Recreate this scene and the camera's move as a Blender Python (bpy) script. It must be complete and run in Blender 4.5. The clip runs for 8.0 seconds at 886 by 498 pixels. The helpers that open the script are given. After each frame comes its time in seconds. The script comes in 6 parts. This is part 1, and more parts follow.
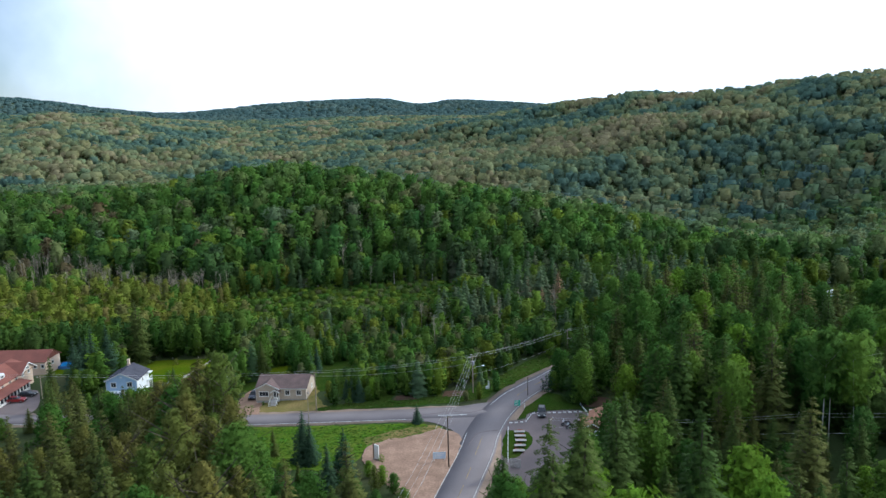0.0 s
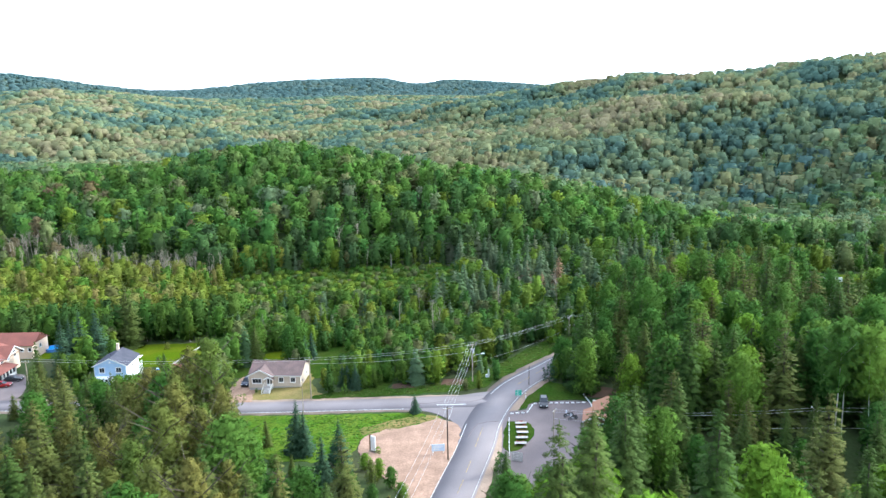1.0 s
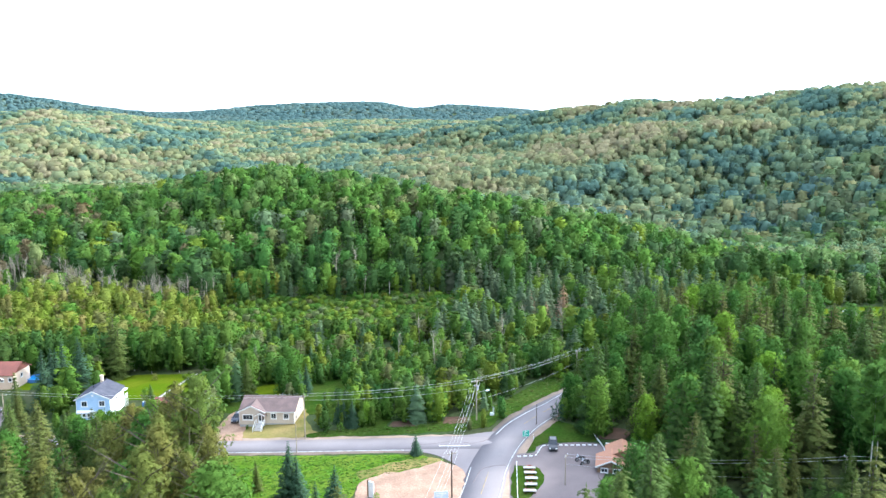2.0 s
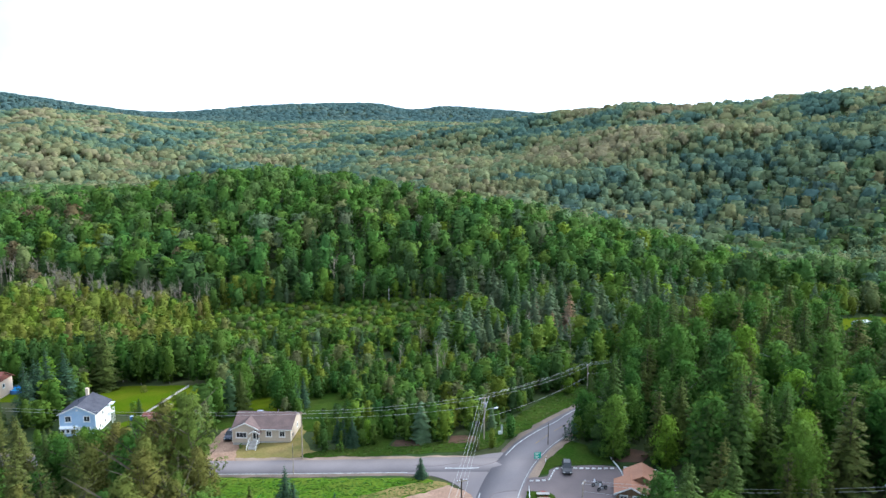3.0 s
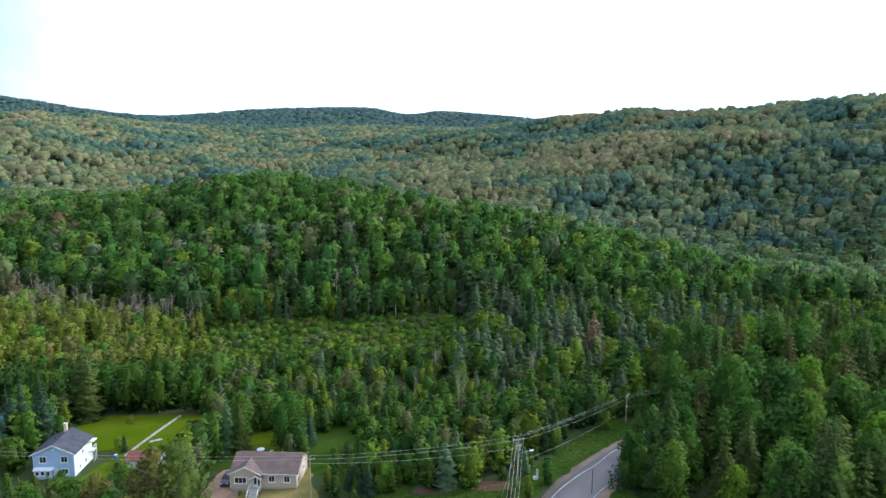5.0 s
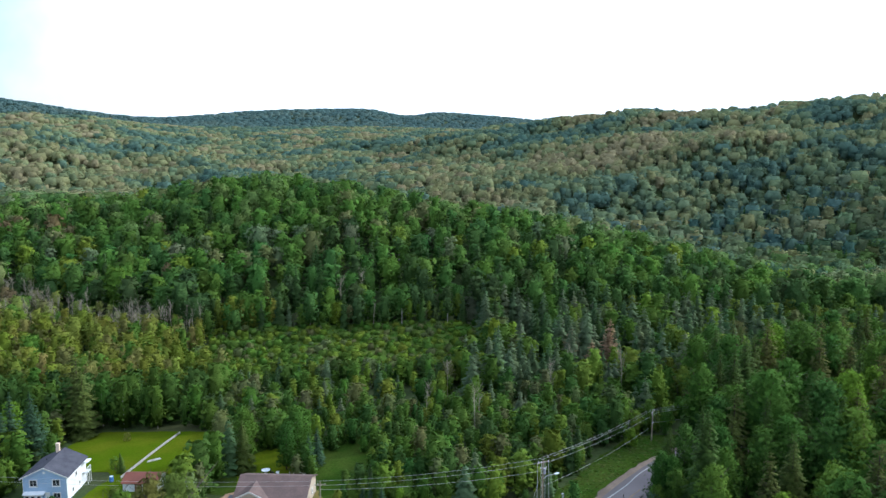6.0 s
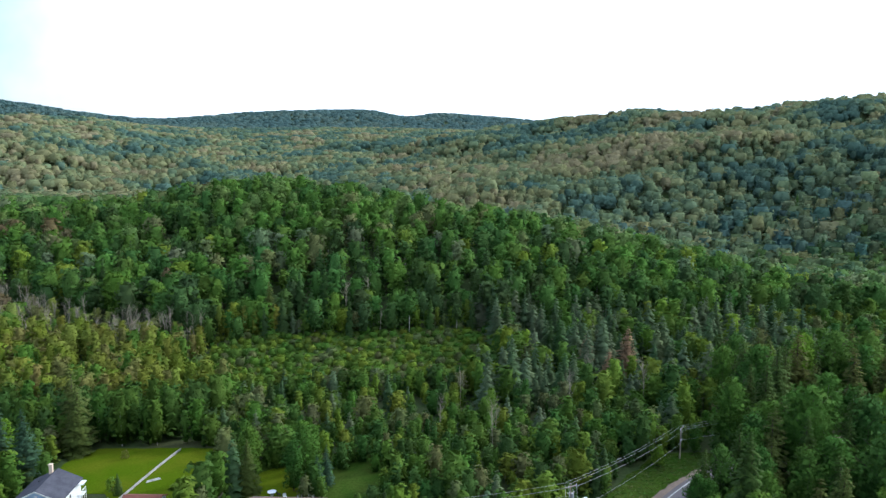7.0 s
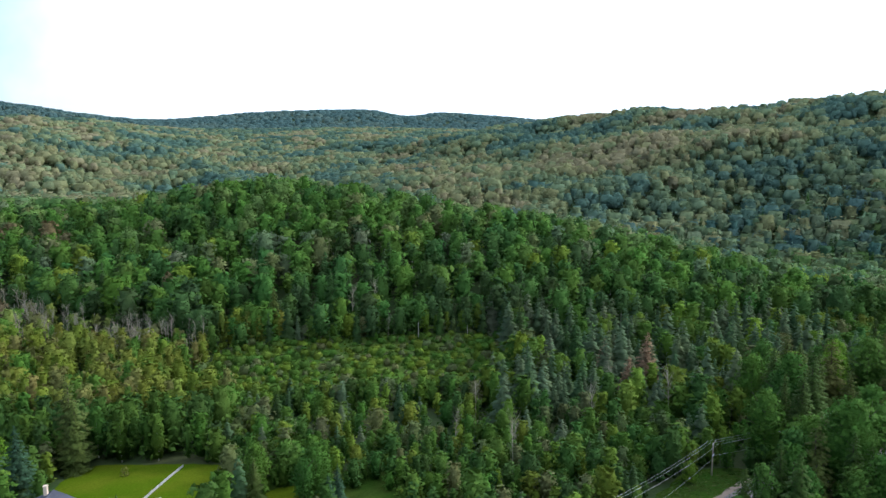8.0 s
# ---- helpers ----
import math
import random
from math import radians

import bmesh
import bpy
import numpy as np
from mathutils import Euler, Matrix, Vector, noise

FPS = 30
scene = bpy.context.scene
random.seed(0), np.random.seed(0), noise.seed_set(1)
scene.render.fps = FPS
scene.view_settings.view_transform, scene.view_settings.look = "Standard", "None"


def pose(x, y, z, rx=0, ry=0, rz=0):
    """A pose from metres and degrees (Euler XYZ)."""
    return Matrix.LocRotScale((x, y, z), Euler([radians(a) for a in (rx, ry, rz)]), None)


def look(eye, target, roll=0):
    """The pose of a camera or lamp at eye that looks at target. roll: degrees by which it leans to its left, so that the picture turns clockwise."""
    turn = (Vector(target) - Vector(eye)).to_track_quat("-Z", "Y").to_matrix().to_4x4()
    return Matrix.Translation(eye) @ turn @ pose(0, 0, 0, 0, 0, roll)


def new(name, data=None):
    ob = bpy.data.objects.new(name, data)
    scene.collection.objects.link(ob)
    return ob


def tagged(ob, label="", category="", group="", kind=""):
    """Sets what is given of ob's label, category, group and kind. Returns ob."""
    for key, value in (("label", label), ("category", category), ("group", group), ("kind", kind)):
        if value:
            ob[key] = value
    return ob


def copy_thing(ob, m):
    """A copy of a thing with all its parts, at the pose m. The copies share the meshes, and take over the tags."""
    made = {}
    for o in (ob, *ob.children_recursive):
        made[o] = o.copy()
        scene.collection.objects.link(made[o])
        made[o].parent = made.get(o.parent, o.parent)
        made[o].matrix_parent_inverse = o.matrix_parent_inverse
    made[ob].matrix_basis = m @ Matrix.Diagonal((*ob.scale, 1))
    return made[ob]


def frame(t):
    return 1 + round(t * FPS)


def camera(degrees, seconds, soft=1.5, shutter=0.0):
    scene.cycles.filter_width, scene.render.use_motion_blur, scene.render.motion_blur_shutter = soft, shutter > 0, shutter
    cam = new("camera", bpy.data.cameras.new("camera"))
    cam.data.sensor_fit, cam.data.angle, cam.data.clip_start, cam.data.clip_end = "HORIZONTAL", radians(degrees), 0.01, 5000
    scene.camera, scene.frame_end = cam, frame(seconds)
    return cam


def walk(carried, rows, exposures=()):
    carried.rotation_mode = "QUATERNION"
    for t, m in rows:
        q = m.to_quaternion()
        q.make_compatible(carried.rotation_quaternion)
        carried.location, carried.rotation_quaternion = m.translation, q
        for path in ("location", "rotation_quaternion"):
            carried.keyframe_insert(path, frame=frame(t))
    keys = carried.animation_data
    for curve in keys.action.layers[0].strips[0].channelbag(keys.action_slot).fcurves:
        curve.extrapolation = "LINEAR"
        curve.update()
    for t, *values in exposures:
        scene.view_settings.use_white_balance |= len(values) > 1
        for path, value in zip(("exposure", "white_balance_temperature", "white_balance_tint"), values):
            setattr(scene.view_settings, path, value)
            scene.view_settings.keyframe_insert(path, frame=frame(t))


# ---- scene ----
cam = camera(62.0, 8.0, 1.45)
PATH = [
    (0, (2.863, 1.843, 65.619), (3.613, 100.486, 49.220), -1.50),
    (0.1, (2.789, 2.375, 65.570), (3.564, 100.876, 48.340), -1.42),
    (0.2, (2.716, 2.914, 65.528), (3.524, 101.211, 47.167), -1.36),
    (0.3, (2.642, 3.465, 65.494), (3.491, 101.647, 46.531), -1.30),
    (0.4, (2.566, 4.030, 65.466), (3.463, 102.189, 46.390), -1.25),
    (0.5, (2.488, 4.612, 65.443), (3.438, 102.776, 46.390), -1.20),
    (1, (2.028, 7.898, 65.367), (3.278, 106.079, 46.421), -1.00),
    (1.5, (1.366, 12.104, 65.261), (2.866, 110.309, 46.460), -0.70),
    (1.6, (1.210, 13.018, 65.241), (2.765, 111.667, 48.929), -0.64),
    (1.7, (1.047, 13.950, 65.221), (2.652, 112.665, 49.326), -0.57),
    (2.3, (-0.075, 19.375, 65.238), (1.938, 118.131, 49.645), -0.27),
    (2.8, (-1.211, 24.160, 65.264), (1.143, 122.944, 49.898), -0.05),
    (3, (-1.748, 26.026, 65.254), (0.702, 124.779, 49.704), -0.00),
    (3.5, (-3.193, 30.795, 65.223), (-0.494, 129.574, 49.876), 0.10),
    (4, (-4.734, 35.789, 65.186), (-1.734, 134.582, 49.987), 0.20),
    (4.5, (-6.251, 40.550, 65.145), (-3.050, 139.366, 50.143), 0.30),
    (6, (-11.070, 54.556, 65.060), (-7.470, 153.404, 50.360), 0.20),
    (6.5, (-12.652, 58.978, 65.063), (-8.953, 157.838, 50.469), 0.20),
    (7, (-13.977, 63.338, 65.109), (-10.327, 162.199, 50.507), 0.10),
    (7.5, (-15.390, 67.595, 65.077), (-11.740, 166.456, 50.475), -0.10),
    (8, (-16.638, 71.713, 64.998), (-13.138, 170.572, 50.347), -0.20),
]
walk(cam, [(t, look(eye, target, roll)) for t, eye, target, roll in PATH],
     [(0, 0.1, 5500, 7), (0.5, 0.65, 5500, 7), (1, 1.35, 5500, 7), (1.5, 1.78, 5500, 7), (1.7, 1.78, 5500, 7), (2.8, 0.98, 5500, 7), (3.5, 0.75, 5500, 7), (4.5, 0.53, 5500, 7), (8, 0.44, 5500, 7)])

# ---- light ----
SUN_TO = Vector((0.84, 0.35, 0.47)).normalized()
sun = new("sun", bpy.data.lights.new("sun", "SUN"))
sun.data.energy, sun.data.angle, sun.data.color = 2.8, radians(10.0), (1.0, 0.92, 0.78)
sun.matrix_world = look(SUN_TO * 300, (0, 0, 0))

world = bpy.data.worlds.new("sky")
scene.world = world
world.use_nodes = True
wn, wl = world.node_tree.nodes, world.node_tree.links
wn.clear()
w_sky = wn.new("ShaderNodeTexSky")
w_sky.sky_type, w_sky.sun_disc = "NISHITA", False
w_sky.sun_elevation = math.asin(SUN_TO.z)
w_sky.sun_rotation = math.atan2(SUN_TO.x, SUN_TO.y)
w_sky.air_density, w_sky.dust_density, w_sky.ozone_density = 1.0, 0.6, 2.0
w_gain = wn.new("ShaderNodeVectorMath"); w_gain.operation = "SCALE"; w_gain.inputs["Scale"].default_value = 0.10
w_co = wn.new("ShaderNodeTexCoord")
w_no = wn.new("ShaderNodeTexNoise")
w_no.inputs["Scale"].default_value, w_no.inputs["Detail"].default_value = 3.0, 6.0
w_xyz = wn.new("ShaderNodeSeparateXYZ")
w_side = wn.new("ShaderNodeMapRange")  # thin bright cloud all round, opening towards the west
w_side.inputs["From Min"].default_value, w_side.inputs["From Max"].default_value = -0.52, 0.10
w_sum = wn.new("ShaderNodeMath"); w_sum.operation = "ADD"
w_ramp = wn.new("ShaderNodeMapRange")
w_ramp.inputs["From Min"].default_value, w_ramp.inputs["From Max"].default_value = 0.55, 1.0
w_ramp.inputs["To Min"].default_value = 0.0
w_mix = wn.new("ShaderNodeMix"); w_mix.data_type = "RGBA"
w_mix.inputs["B"].default_value = (1.24, 1.30, 1.40, 1)
w_bg = wn.new("ShaderNodeBackground")
w_out = wn.new("ShaderNodeOutputWorld")
wl.new(w_sky.outputs["Color"], w_gain.inputs[0])
wl.new(w_co.outputs["Generated"], w_no.inputs["Vector"])
wl.new(w_co.outputs["Generated"], w_xyz.inputs["Vector"])
wl.new(w_xyz.outputs["X"], w_side.inputs["Value"])
wl.new(w_side.outputs["Result"], w_sum.inputs[0]); wl.new(w_no.outputs["Fac"], w_sum.inputs[1])
wl.new(w_sum.outputs["Value"], w_ramp.inputs["Value"])
wl.new(w_ramp.outputs["Result"], w_mix.inputs["Factor"])
wl.new(w_gain.outputs["Vector"], w_mix.inputs["A"])
wl.new(w_mix.outputs["Result"], w_bg.inputs["Color"])
w_bg.inputs["Strength"].default_value = 1.0
wl.new(w_bg.outputs["Background"], w_out.inputs["Surface"])


# ---- materials ----
def surface(name, colour, second=None, scale=1.0, rough=0.85, bump=0.3, fine=12.0, metal=0.0, spread=0.10, span=(0.35, 0.65)):
    """A painted or mineral surface: two colours mixed by broad noise, fine grain on both, and relief."""
    m = bpy.data.materials.new(name)
    m.use_nodes = True
    n, l = m.node_tree.nodes, m.node_tree.links
    b = n["Principled BSDF"]
    b.inputs["Roughness"].default_value, b.inputs["Metallic"].default_value = rough, metal
    b.inputs["Specular IOR Level"].default_value = 0.5 if rough < 0.7 else 0.12
    co = n.new("ShaderNodeNewGeometry")
    big, small = n.new("ShaderNodeTexNoise"), n.new("ShaderNodeTexNoise")
    big.inputs["Scale"].default_value, big.inputs["Detail"].default_value = scale, 4.0
    small.inputs["Scale"].default_value, small.inputs["Detail"].default_value = fine, 3.0
    ramp = n.new("ShaderNodeMapRange")
    ramp.inputs["From Min"].default_value, ramp.inputs["From Max"].default_value = span
    mix = n.new("ShaderNodeMix"); mix.data_type = "RGBA"
    mix.inputs["A"].default_value = (*colour, 1)
    mix.inputs["B"].default_value = (*(second or [c * 0.75 for c in colour]), 1)
    hsv = n.new("ShaderNodeHueSaturation")
    val = n.new("ShaderNodeMapRange")
    val.inputs["To Min"].default_value, val.inputs["To Max"].default_value = 1 - spread * 3, 1 + spread * 3
    bp = n.new("ShaderNodeBump")
    bp.inputs["Strength"].default_value, bp.inputs["Distance"].default_value = bump, 0.05
    l.new(co.outputs["Position"], big.inputs["Vector"]); l.new(co.outputs["Position"], small.inputs["Vector"])
    l.new(big.outputs["Fac"], ramp.inputs["Value"]); l.new(ramp.outputs["Result"], mix.inputs["Factor"])
    l.new(small.outputs["Fac"], val.inputs["Value"]); l.new(val.outputs["Result"], hsv.inputs["Value"])
    l.new(mix.outputs["Result"], hsv.inputs["Color"]); l.new(hsv.outputs["Color"], b.inputs["Base Color"])
    l.new(small.outputs["Fac"], bp.inputs["Height"]); l.new(bp.outputs["Normal"], b.inputs["Normal"])
    return m


def foliage(name, colours=None, through_light=0.3, rough=0.8, grain=0.9, holes=0.38, vary=0.18, dapple=0.30, relief=0.8, spray=0.0):
    """Leaves: each clump of its own tone; each tree of its own colour, from its random number or its tint."""
    m = bpy.data.materials.new(name)
    m.use_nodes = True
    n, l = m.node_tree.nodes, m.node_tree.links
    b, out = n["Principled BSDF"], n["Material Output"]
    b.inputs["Roughness"].default_value = rough
    b.inputs["Specular IOR Level"].default_value = 0.04
    geo = n.new("ShaderNodeNewGeometry")
    if colours:
        info = n.new("ShaderNodeObjectInfo")
        ramp = n.new("ShaderNodeValToRGB")
        els = ramp.color_ramp.elements
        while len(els) < len(colours):
            els.new(0.5)
        for k, c in enumerate(colours):
            els[k].position, els[k].color = k / max(1, len(colours) - 1), (*c, 1)
        l.new(info.outputs["Random"], ramp.inputs["Fac"])
        base = ramp.outputs["Color"]
    else:
        at = n.new("ShaderNodeAttribute"); at.attribute_name = "tint"
        base = at.outputs["Color"]
    val = n.new("ShaderNodeMapRange")
    val.inputs["To Min"].default_value, val.inputs["To Max"].default_value = 1 - vary, 1 + vary
    fine = n.new("ShaderNodeTexNoise")
    fine.inputs["Scale"].default_value, fine.inputs["Detail"].default_value, fine.inputs["Roughness"].default_value = grain, 4.0, 0.65
    spot = n.new("ShaderNodeMapRange")
    spot.inputs["From Min"].default_value, spot.inputs["From Max"].default_value = 0.32, 0.68
    spot.inputs["To Min"].default_value, spot.inputs["To Max"].default_value = 1 - dapple, 1 + dapple
    both = n.new("ShaderNodeMath"); both.operation = "MULTIPLY"
    bp = n.new("ShaderNodeBump")
    bp.inputs["Strength"].default_value, bp.inputs["Distance"].default_value = relief, 0.35 / grain
    l.new(geo.outputs["Position"], fine.inputs["Vector"]); l.new(fine.outputs["Fac"], spot.inputs["Value"])
    l.new(fine.outputs["Fac"], bp.inputs["Height"]); l.new(bp.outputs["Normal"], b.inputs["Normal"])
    l.new(val.outputs["Result"], both.inputs[0]); l.new(spot.outputs["Result"], both.inputs[1])
    hue = n.new("ShaderNodeMapRange")
    hue.inputs["To Min"].default_value, hue.inputs["To Max"].default_value = 0.485, 0.515
    big = n.new("ShaderNodeTexNoise"); big.inputs["Scale"].default_value = 0.35
    l.new(geo.outputs["Position"], big.inputs["Vector"]); l.new(big.outputs["Fac"], hue.inputs["Value"])
    hsv = n.new("ShaderNodeHueSaturation")
    l.new(geo.outputs["Random Per Island"], val.inputs["Value"])
    l.new(both.outputs["Value"], hsv.inputs["Value"]); l.new(hue.outputs["Result"], hsv.inputs["Hue"])
    l.new(base, hsv.inputs["Color"]); l.new(hsv.outputs["Color"], b.inputs["Base Color"])
    tr = n.new("ShaderNodeBsdfTranslucent")
    l.new(hsv.outputs["Color"], tr.inputs["Color"])
    mx = n.new("ShaderNodeMixShader"); mx.inputs["Fac"].default_value = through_light
    l.new(b.outputs["BSDF"], mx.inputs[1]); l.new(tr.outputs["BSDF"], mx.inputs[2])
    # gaps between the leaves
    gap = n.new("ShaderNodeTexNoise")
    gap.inputs["Scale"].default_value, gap.inputs["Detail"].default_value, gap.inputs["Roughness"].default_value = spray or grain * 1.7, 3.0, 0.7
    cut = n.new("ShaderNodeMath"); cut.operation = "GREATER_THAN"; cut.inputs[1].default_value = holes
    clear = n.new("ShaderNodeBsdfTransparent")
    leafy = n.new("ShaderNodeMixShader")
    l.new(geo.outputs["Position"], gap.inputs["Vector"]); l.new(gap.outputs["Fac"], cut.inputs[0])
    l.new(cut.outputs["Value"], leafy.inputs["Fac"])
    l.new(clear.outputs["BSDF"], leafy.inputs[1]); l.new(mx.outputs["Shader"], leafy.inputs[2])
    l.new(leafy.outputs["Shader"], out.inputs["Surface"])
    return m


M_GROUND = surface("forest_floor", (0.032, 0.058, 0.016), (0.050, 0.056, 0.022), 0.05, 0.95, 0.6, 1.5, spread=0.15)
M_LAWN = surface("lawn_grass", (0.058, 0.098, 0.003), (0.084, 0.106, 0.006), 0.12, 0.9, 0.5, 3.0, spread=0.14)
M_MEADOW = surface("meadow_grass", (0.066, 0.138, 0.010), (0.106, 0.150, 0.018), 0.22, 0.9, 0.8, 2.2, spread=0.2)
M_DRY = surface("dry_lawn", (0.235, 0.178, 0.072), (0.140, 0.136, 0.040), 0.20, 0.9, 0.5, 2.5, spread=0.14)
# darker than the lawns: tree shade is partly mixed into this green
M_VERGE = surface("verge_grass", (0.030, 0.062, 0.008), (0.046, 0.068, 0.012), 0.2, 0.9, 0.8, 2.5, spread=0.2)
M_MARSH = surface("marsh_grass", (0.060, 0.112, 0.018), (0.088, 0.118, 0.026), 0.12, 0.9, 0.8, 1.6, spread=0.2)
M_GRAVEL = surface("sandy_gravel", (0.35, 0.228, 0.160), (0.25, 0.160, 0.112), 0.35, 0.95, 0.6, 3.0, spread=0.16)
M_SHOULDER = surface("road_shoulder_gravel", (0.32, 0.238, 0.180), (0.235, 0.178, 0.138), 0.3, 0.95, 0.5, 5.0, spread=0.12)
M_ASPHALT = surface("old_asphalt", (0.215, 0.188, 0.188), (0.176, 0.154, 0.155), 0.10, 0.85, 0.2, 6.0, spread=0.06)
M_LOT = surface("lot_asphalt", (0.190, 0.152, 0.146), (0.150, 0.122, 0.118), 0.15, 0.9, 0.2, 6.0, spread=0.07)
for grass in (M_LAWN, M_MEADOW, M_DRY, M_VERGE, M_MARSH):
    grass.node_tree.nodes["Principled BSDF"].inputs["Specular IOR Level"].default_value = 0.0
M_DIRT = surface("red_dirt", (0.115, 0.068, 0.044), (0.070, 0.046, 0.032), 0.3, 0.95, 0.6, 3.0)
M_WHITE = surface("white_paint", (0.78, 0.77, 0.74), (0.66, 0.65, 0.62), 0.8, 0.6, 0.1, 9.0, spread=0.03)
M_LINE = surface("road_line_white", (0.62, 0.62, 0.60), (0.34, 0.34, 0.34), 1.2, 0.8, 0.1, 9.0, spread=0.1)
M_YELLOW = surface("road_line_yellow", (0.36, 0.25, 0.11), (0.20, 0.175, 0.14), 0.9, 0.8, 0.1, 9.0, spread=0.1)
M_BARK = surface("grey_brown_bark", (0.10, 0.08, 0.06), (0.06, 0.05, 0.04), 1.5, 0.95, 0.8, 9.0, spread=0.15)
M_BIRCH = surface("pale_birch_bark", (0.50, 0.48, 0.42), (0.24, 0.22, 0.19), 1.4, 0.85, 0.4, 6.0, spread=0.15)
M_DEAD = surface("bleached_dead_wood", (0.34, 0.30, 0.22), (0.24, 0.21, 0.155), 1.2, 0.95, 0.5, 8.0, spread=0.12)
M_POLE = surface("weathered_pole_wood", (0.34, 0.28, 0.205), (0.25, 0.205, 0.155), 0.8, 0.95, 0.5, 12.0, spread=0.12)
M_DARKPOLE = surface("creosoted_pole_wood", (0.085, 0.060, 0.045), (0.055, 0.042, 0.034), 0.8, 0.95, 0.5, 12.0, spread=0.12)
M_WIRE = surface("aluminium_wire", (0.50, 0.50, 0.49), (0.42, 0.42, 0.41), 0.5, 0.6, 0.0, 5.0, 0.1, spread=0.03)

L_BROAD = foliage("broadleaf_leaves", [(0.048, 0.114, 0.020), (0.066, 0.142, 0.022), (0.108, 0.184, 0.024), (0.056, 0.126, 0.026)], 0.26, grain=2.6, holes=0.47, spray=7.5, vary=0.16, dapple=0.26, relief=0.5)
L_LIME = foliage("lime_green_leaves", [(0.118, 0.225, 0.018), (0.140, 0.235, 0.022)], 0.30, grain=2.6, holes=0.47, spray=7.5, vary=0.12, dapple=0.24, relief=0.5)
L_OLIVE = foliage("olive_brown_leaves", [(0.126, 0.138, 0.030), (0.148, 0.138, 0.034), (0.112, 0.140, 0.028), (0.092, 0.140, 0.024)], 0.22, grain=2.6, holes=0.48, spray=7.5, vary=0.14, dapple=0.26, relief=0.5)
L_SPRUCE = foliage("spruce_needles", [(0.048, 0.086, 0.018), (0.062, 0.098, 0.022), (0.084, 0.106, 0.024)], 0.12, 0.8, grain=1.8, holes=0.47, spray=7.0, vary=0.16, relief=0.6)
L_BLUE = foliage("blue_spruce_needles", [(0.040, 0.078, 0.042), (0.052, 0.092, 0.048)], 0.12, 0.8, grain=1.8, holes=0.47, spray=7.0, vary=0.16, relief=0.6)
L_PINE = foliage("olive_pine_needles", [(0.084, 0.106, 0.026), (0.108, 0.114, 0.030)], 0.15, 0.8, grain=1.8, holes=0.47, spray=7.0, vary=0.16, relief=0.6)
L_RUST = foliage("rust_brown_needles", [(0.28, 0.185, 0.105), (0.23, 0.165, 0.095)], 0.15, 0.8, grain=1.8, holes=0.47, spray=7.0)
L_TINT = foliage("woodland_leaves", None, 0.28, holes=0.41, spray=2.6, vary=0.07, dapple=0.16, relief=0.3)
L_FAR = foliage("hillside_leaves", None, 0.40, 0.9, 0.6, 0.36, vary=0.05, dapple=0.12, relief=0.15)


# ---- land form ----
HILLS = (
    (-85, 443, 66, 43, -0.30, 28.0), (211, 508, 99, 108, 0.38, -48.6), (65, 421, 52, 86, -1.30, 16.5),
    (-275, 487, 113, 100, 0.09, 24.2), (590, 887, 333, 383, 0.69, 91.5), (198, 1324, 248, 185, -0.40, 73.9),
    (996, 1117, 359, 578, -0.11, 46.0), (-547, 982, 286, 188, 0.84, 46.7), (-116, 1600, 593, 443, 0.06, -13.9),
    (-895, 3362, 896, 536, 0.04, 65.0), (-342, 3056, 677, 510, 0.07, 121.4), (-1679, 2733, 299, 597, -0.01, 171.9),
    (1001, 3224, 830, 507, -0.13, 90.1), (-1250, 3250, 150, 200, 0, 7.7), (-400, 3150, 160, 200, 0, -4.6),
    (-700, 3200, 160, 200, 0, 4.0), (-60, 3150, 70, 200, 0, -24.9),
    (-675, 1350, 230, 260, 0, 53.7), (-405, 1350, 230, 260, 0, -3.4), (135, 1350, 230, 260, 0, -10.8),
    (-875, 1750, 230, 260, 0, 89.3), (-525, 1750, 230, 260, 0, 4.5), (-175, 1750, 230, 260, 0, 49.6), (175, 1750, 230, 260, 0, 15.5),
    (-1100, 2200, 230, 260, 0, 67.4), (-660, 2200, 230, 260, 0, 32.8), (-220, 2200, 230, 260, 0, 39.2), (220, 2200, 230, 260, 0, 45.4),
)


def height(x, y):
    """Height of the ground; takes numbers or arrays."""
    x, y = np.asarray(x, float), np.asarray(y, float)
    z = -1.35 + 4.335 * np.tanh(x / 120) / (1 + (np.maximum(y - 120, 0) / 250) ** 2) - 8.345 / (1 + np.exp(-(y - 235) / 18))
    for cx, cy, sx, sy, turn, h in HILLS:
        c, s = math.cos(turn), math.sin(turn)
        u, v = ((x - cx) * c + (y - cy) * s) / sx, (-(x - cx) * s + (y - cy) * c) / sy
        z = z + h * np.exp(-0.5 * (u * u + v * v))
    far = np.clip((y - 580) / 160, 0, 1) * np.clip((2400 - y) / 900, 0, 1)
    roll = sum(a * np.sin((x * math.cos(d) + y * math.sin(d)) / w + p) for a, d, w, p in ((3.4, 0.5, 31, 0.3), (3.0, 2.2, 24, 1.7), (2.6, 1.3, 17, 4.0), (2.0, 2.9, 40, 2.2)))
    return z + far * roll


def H(x, y):
    return float(height(x, y))


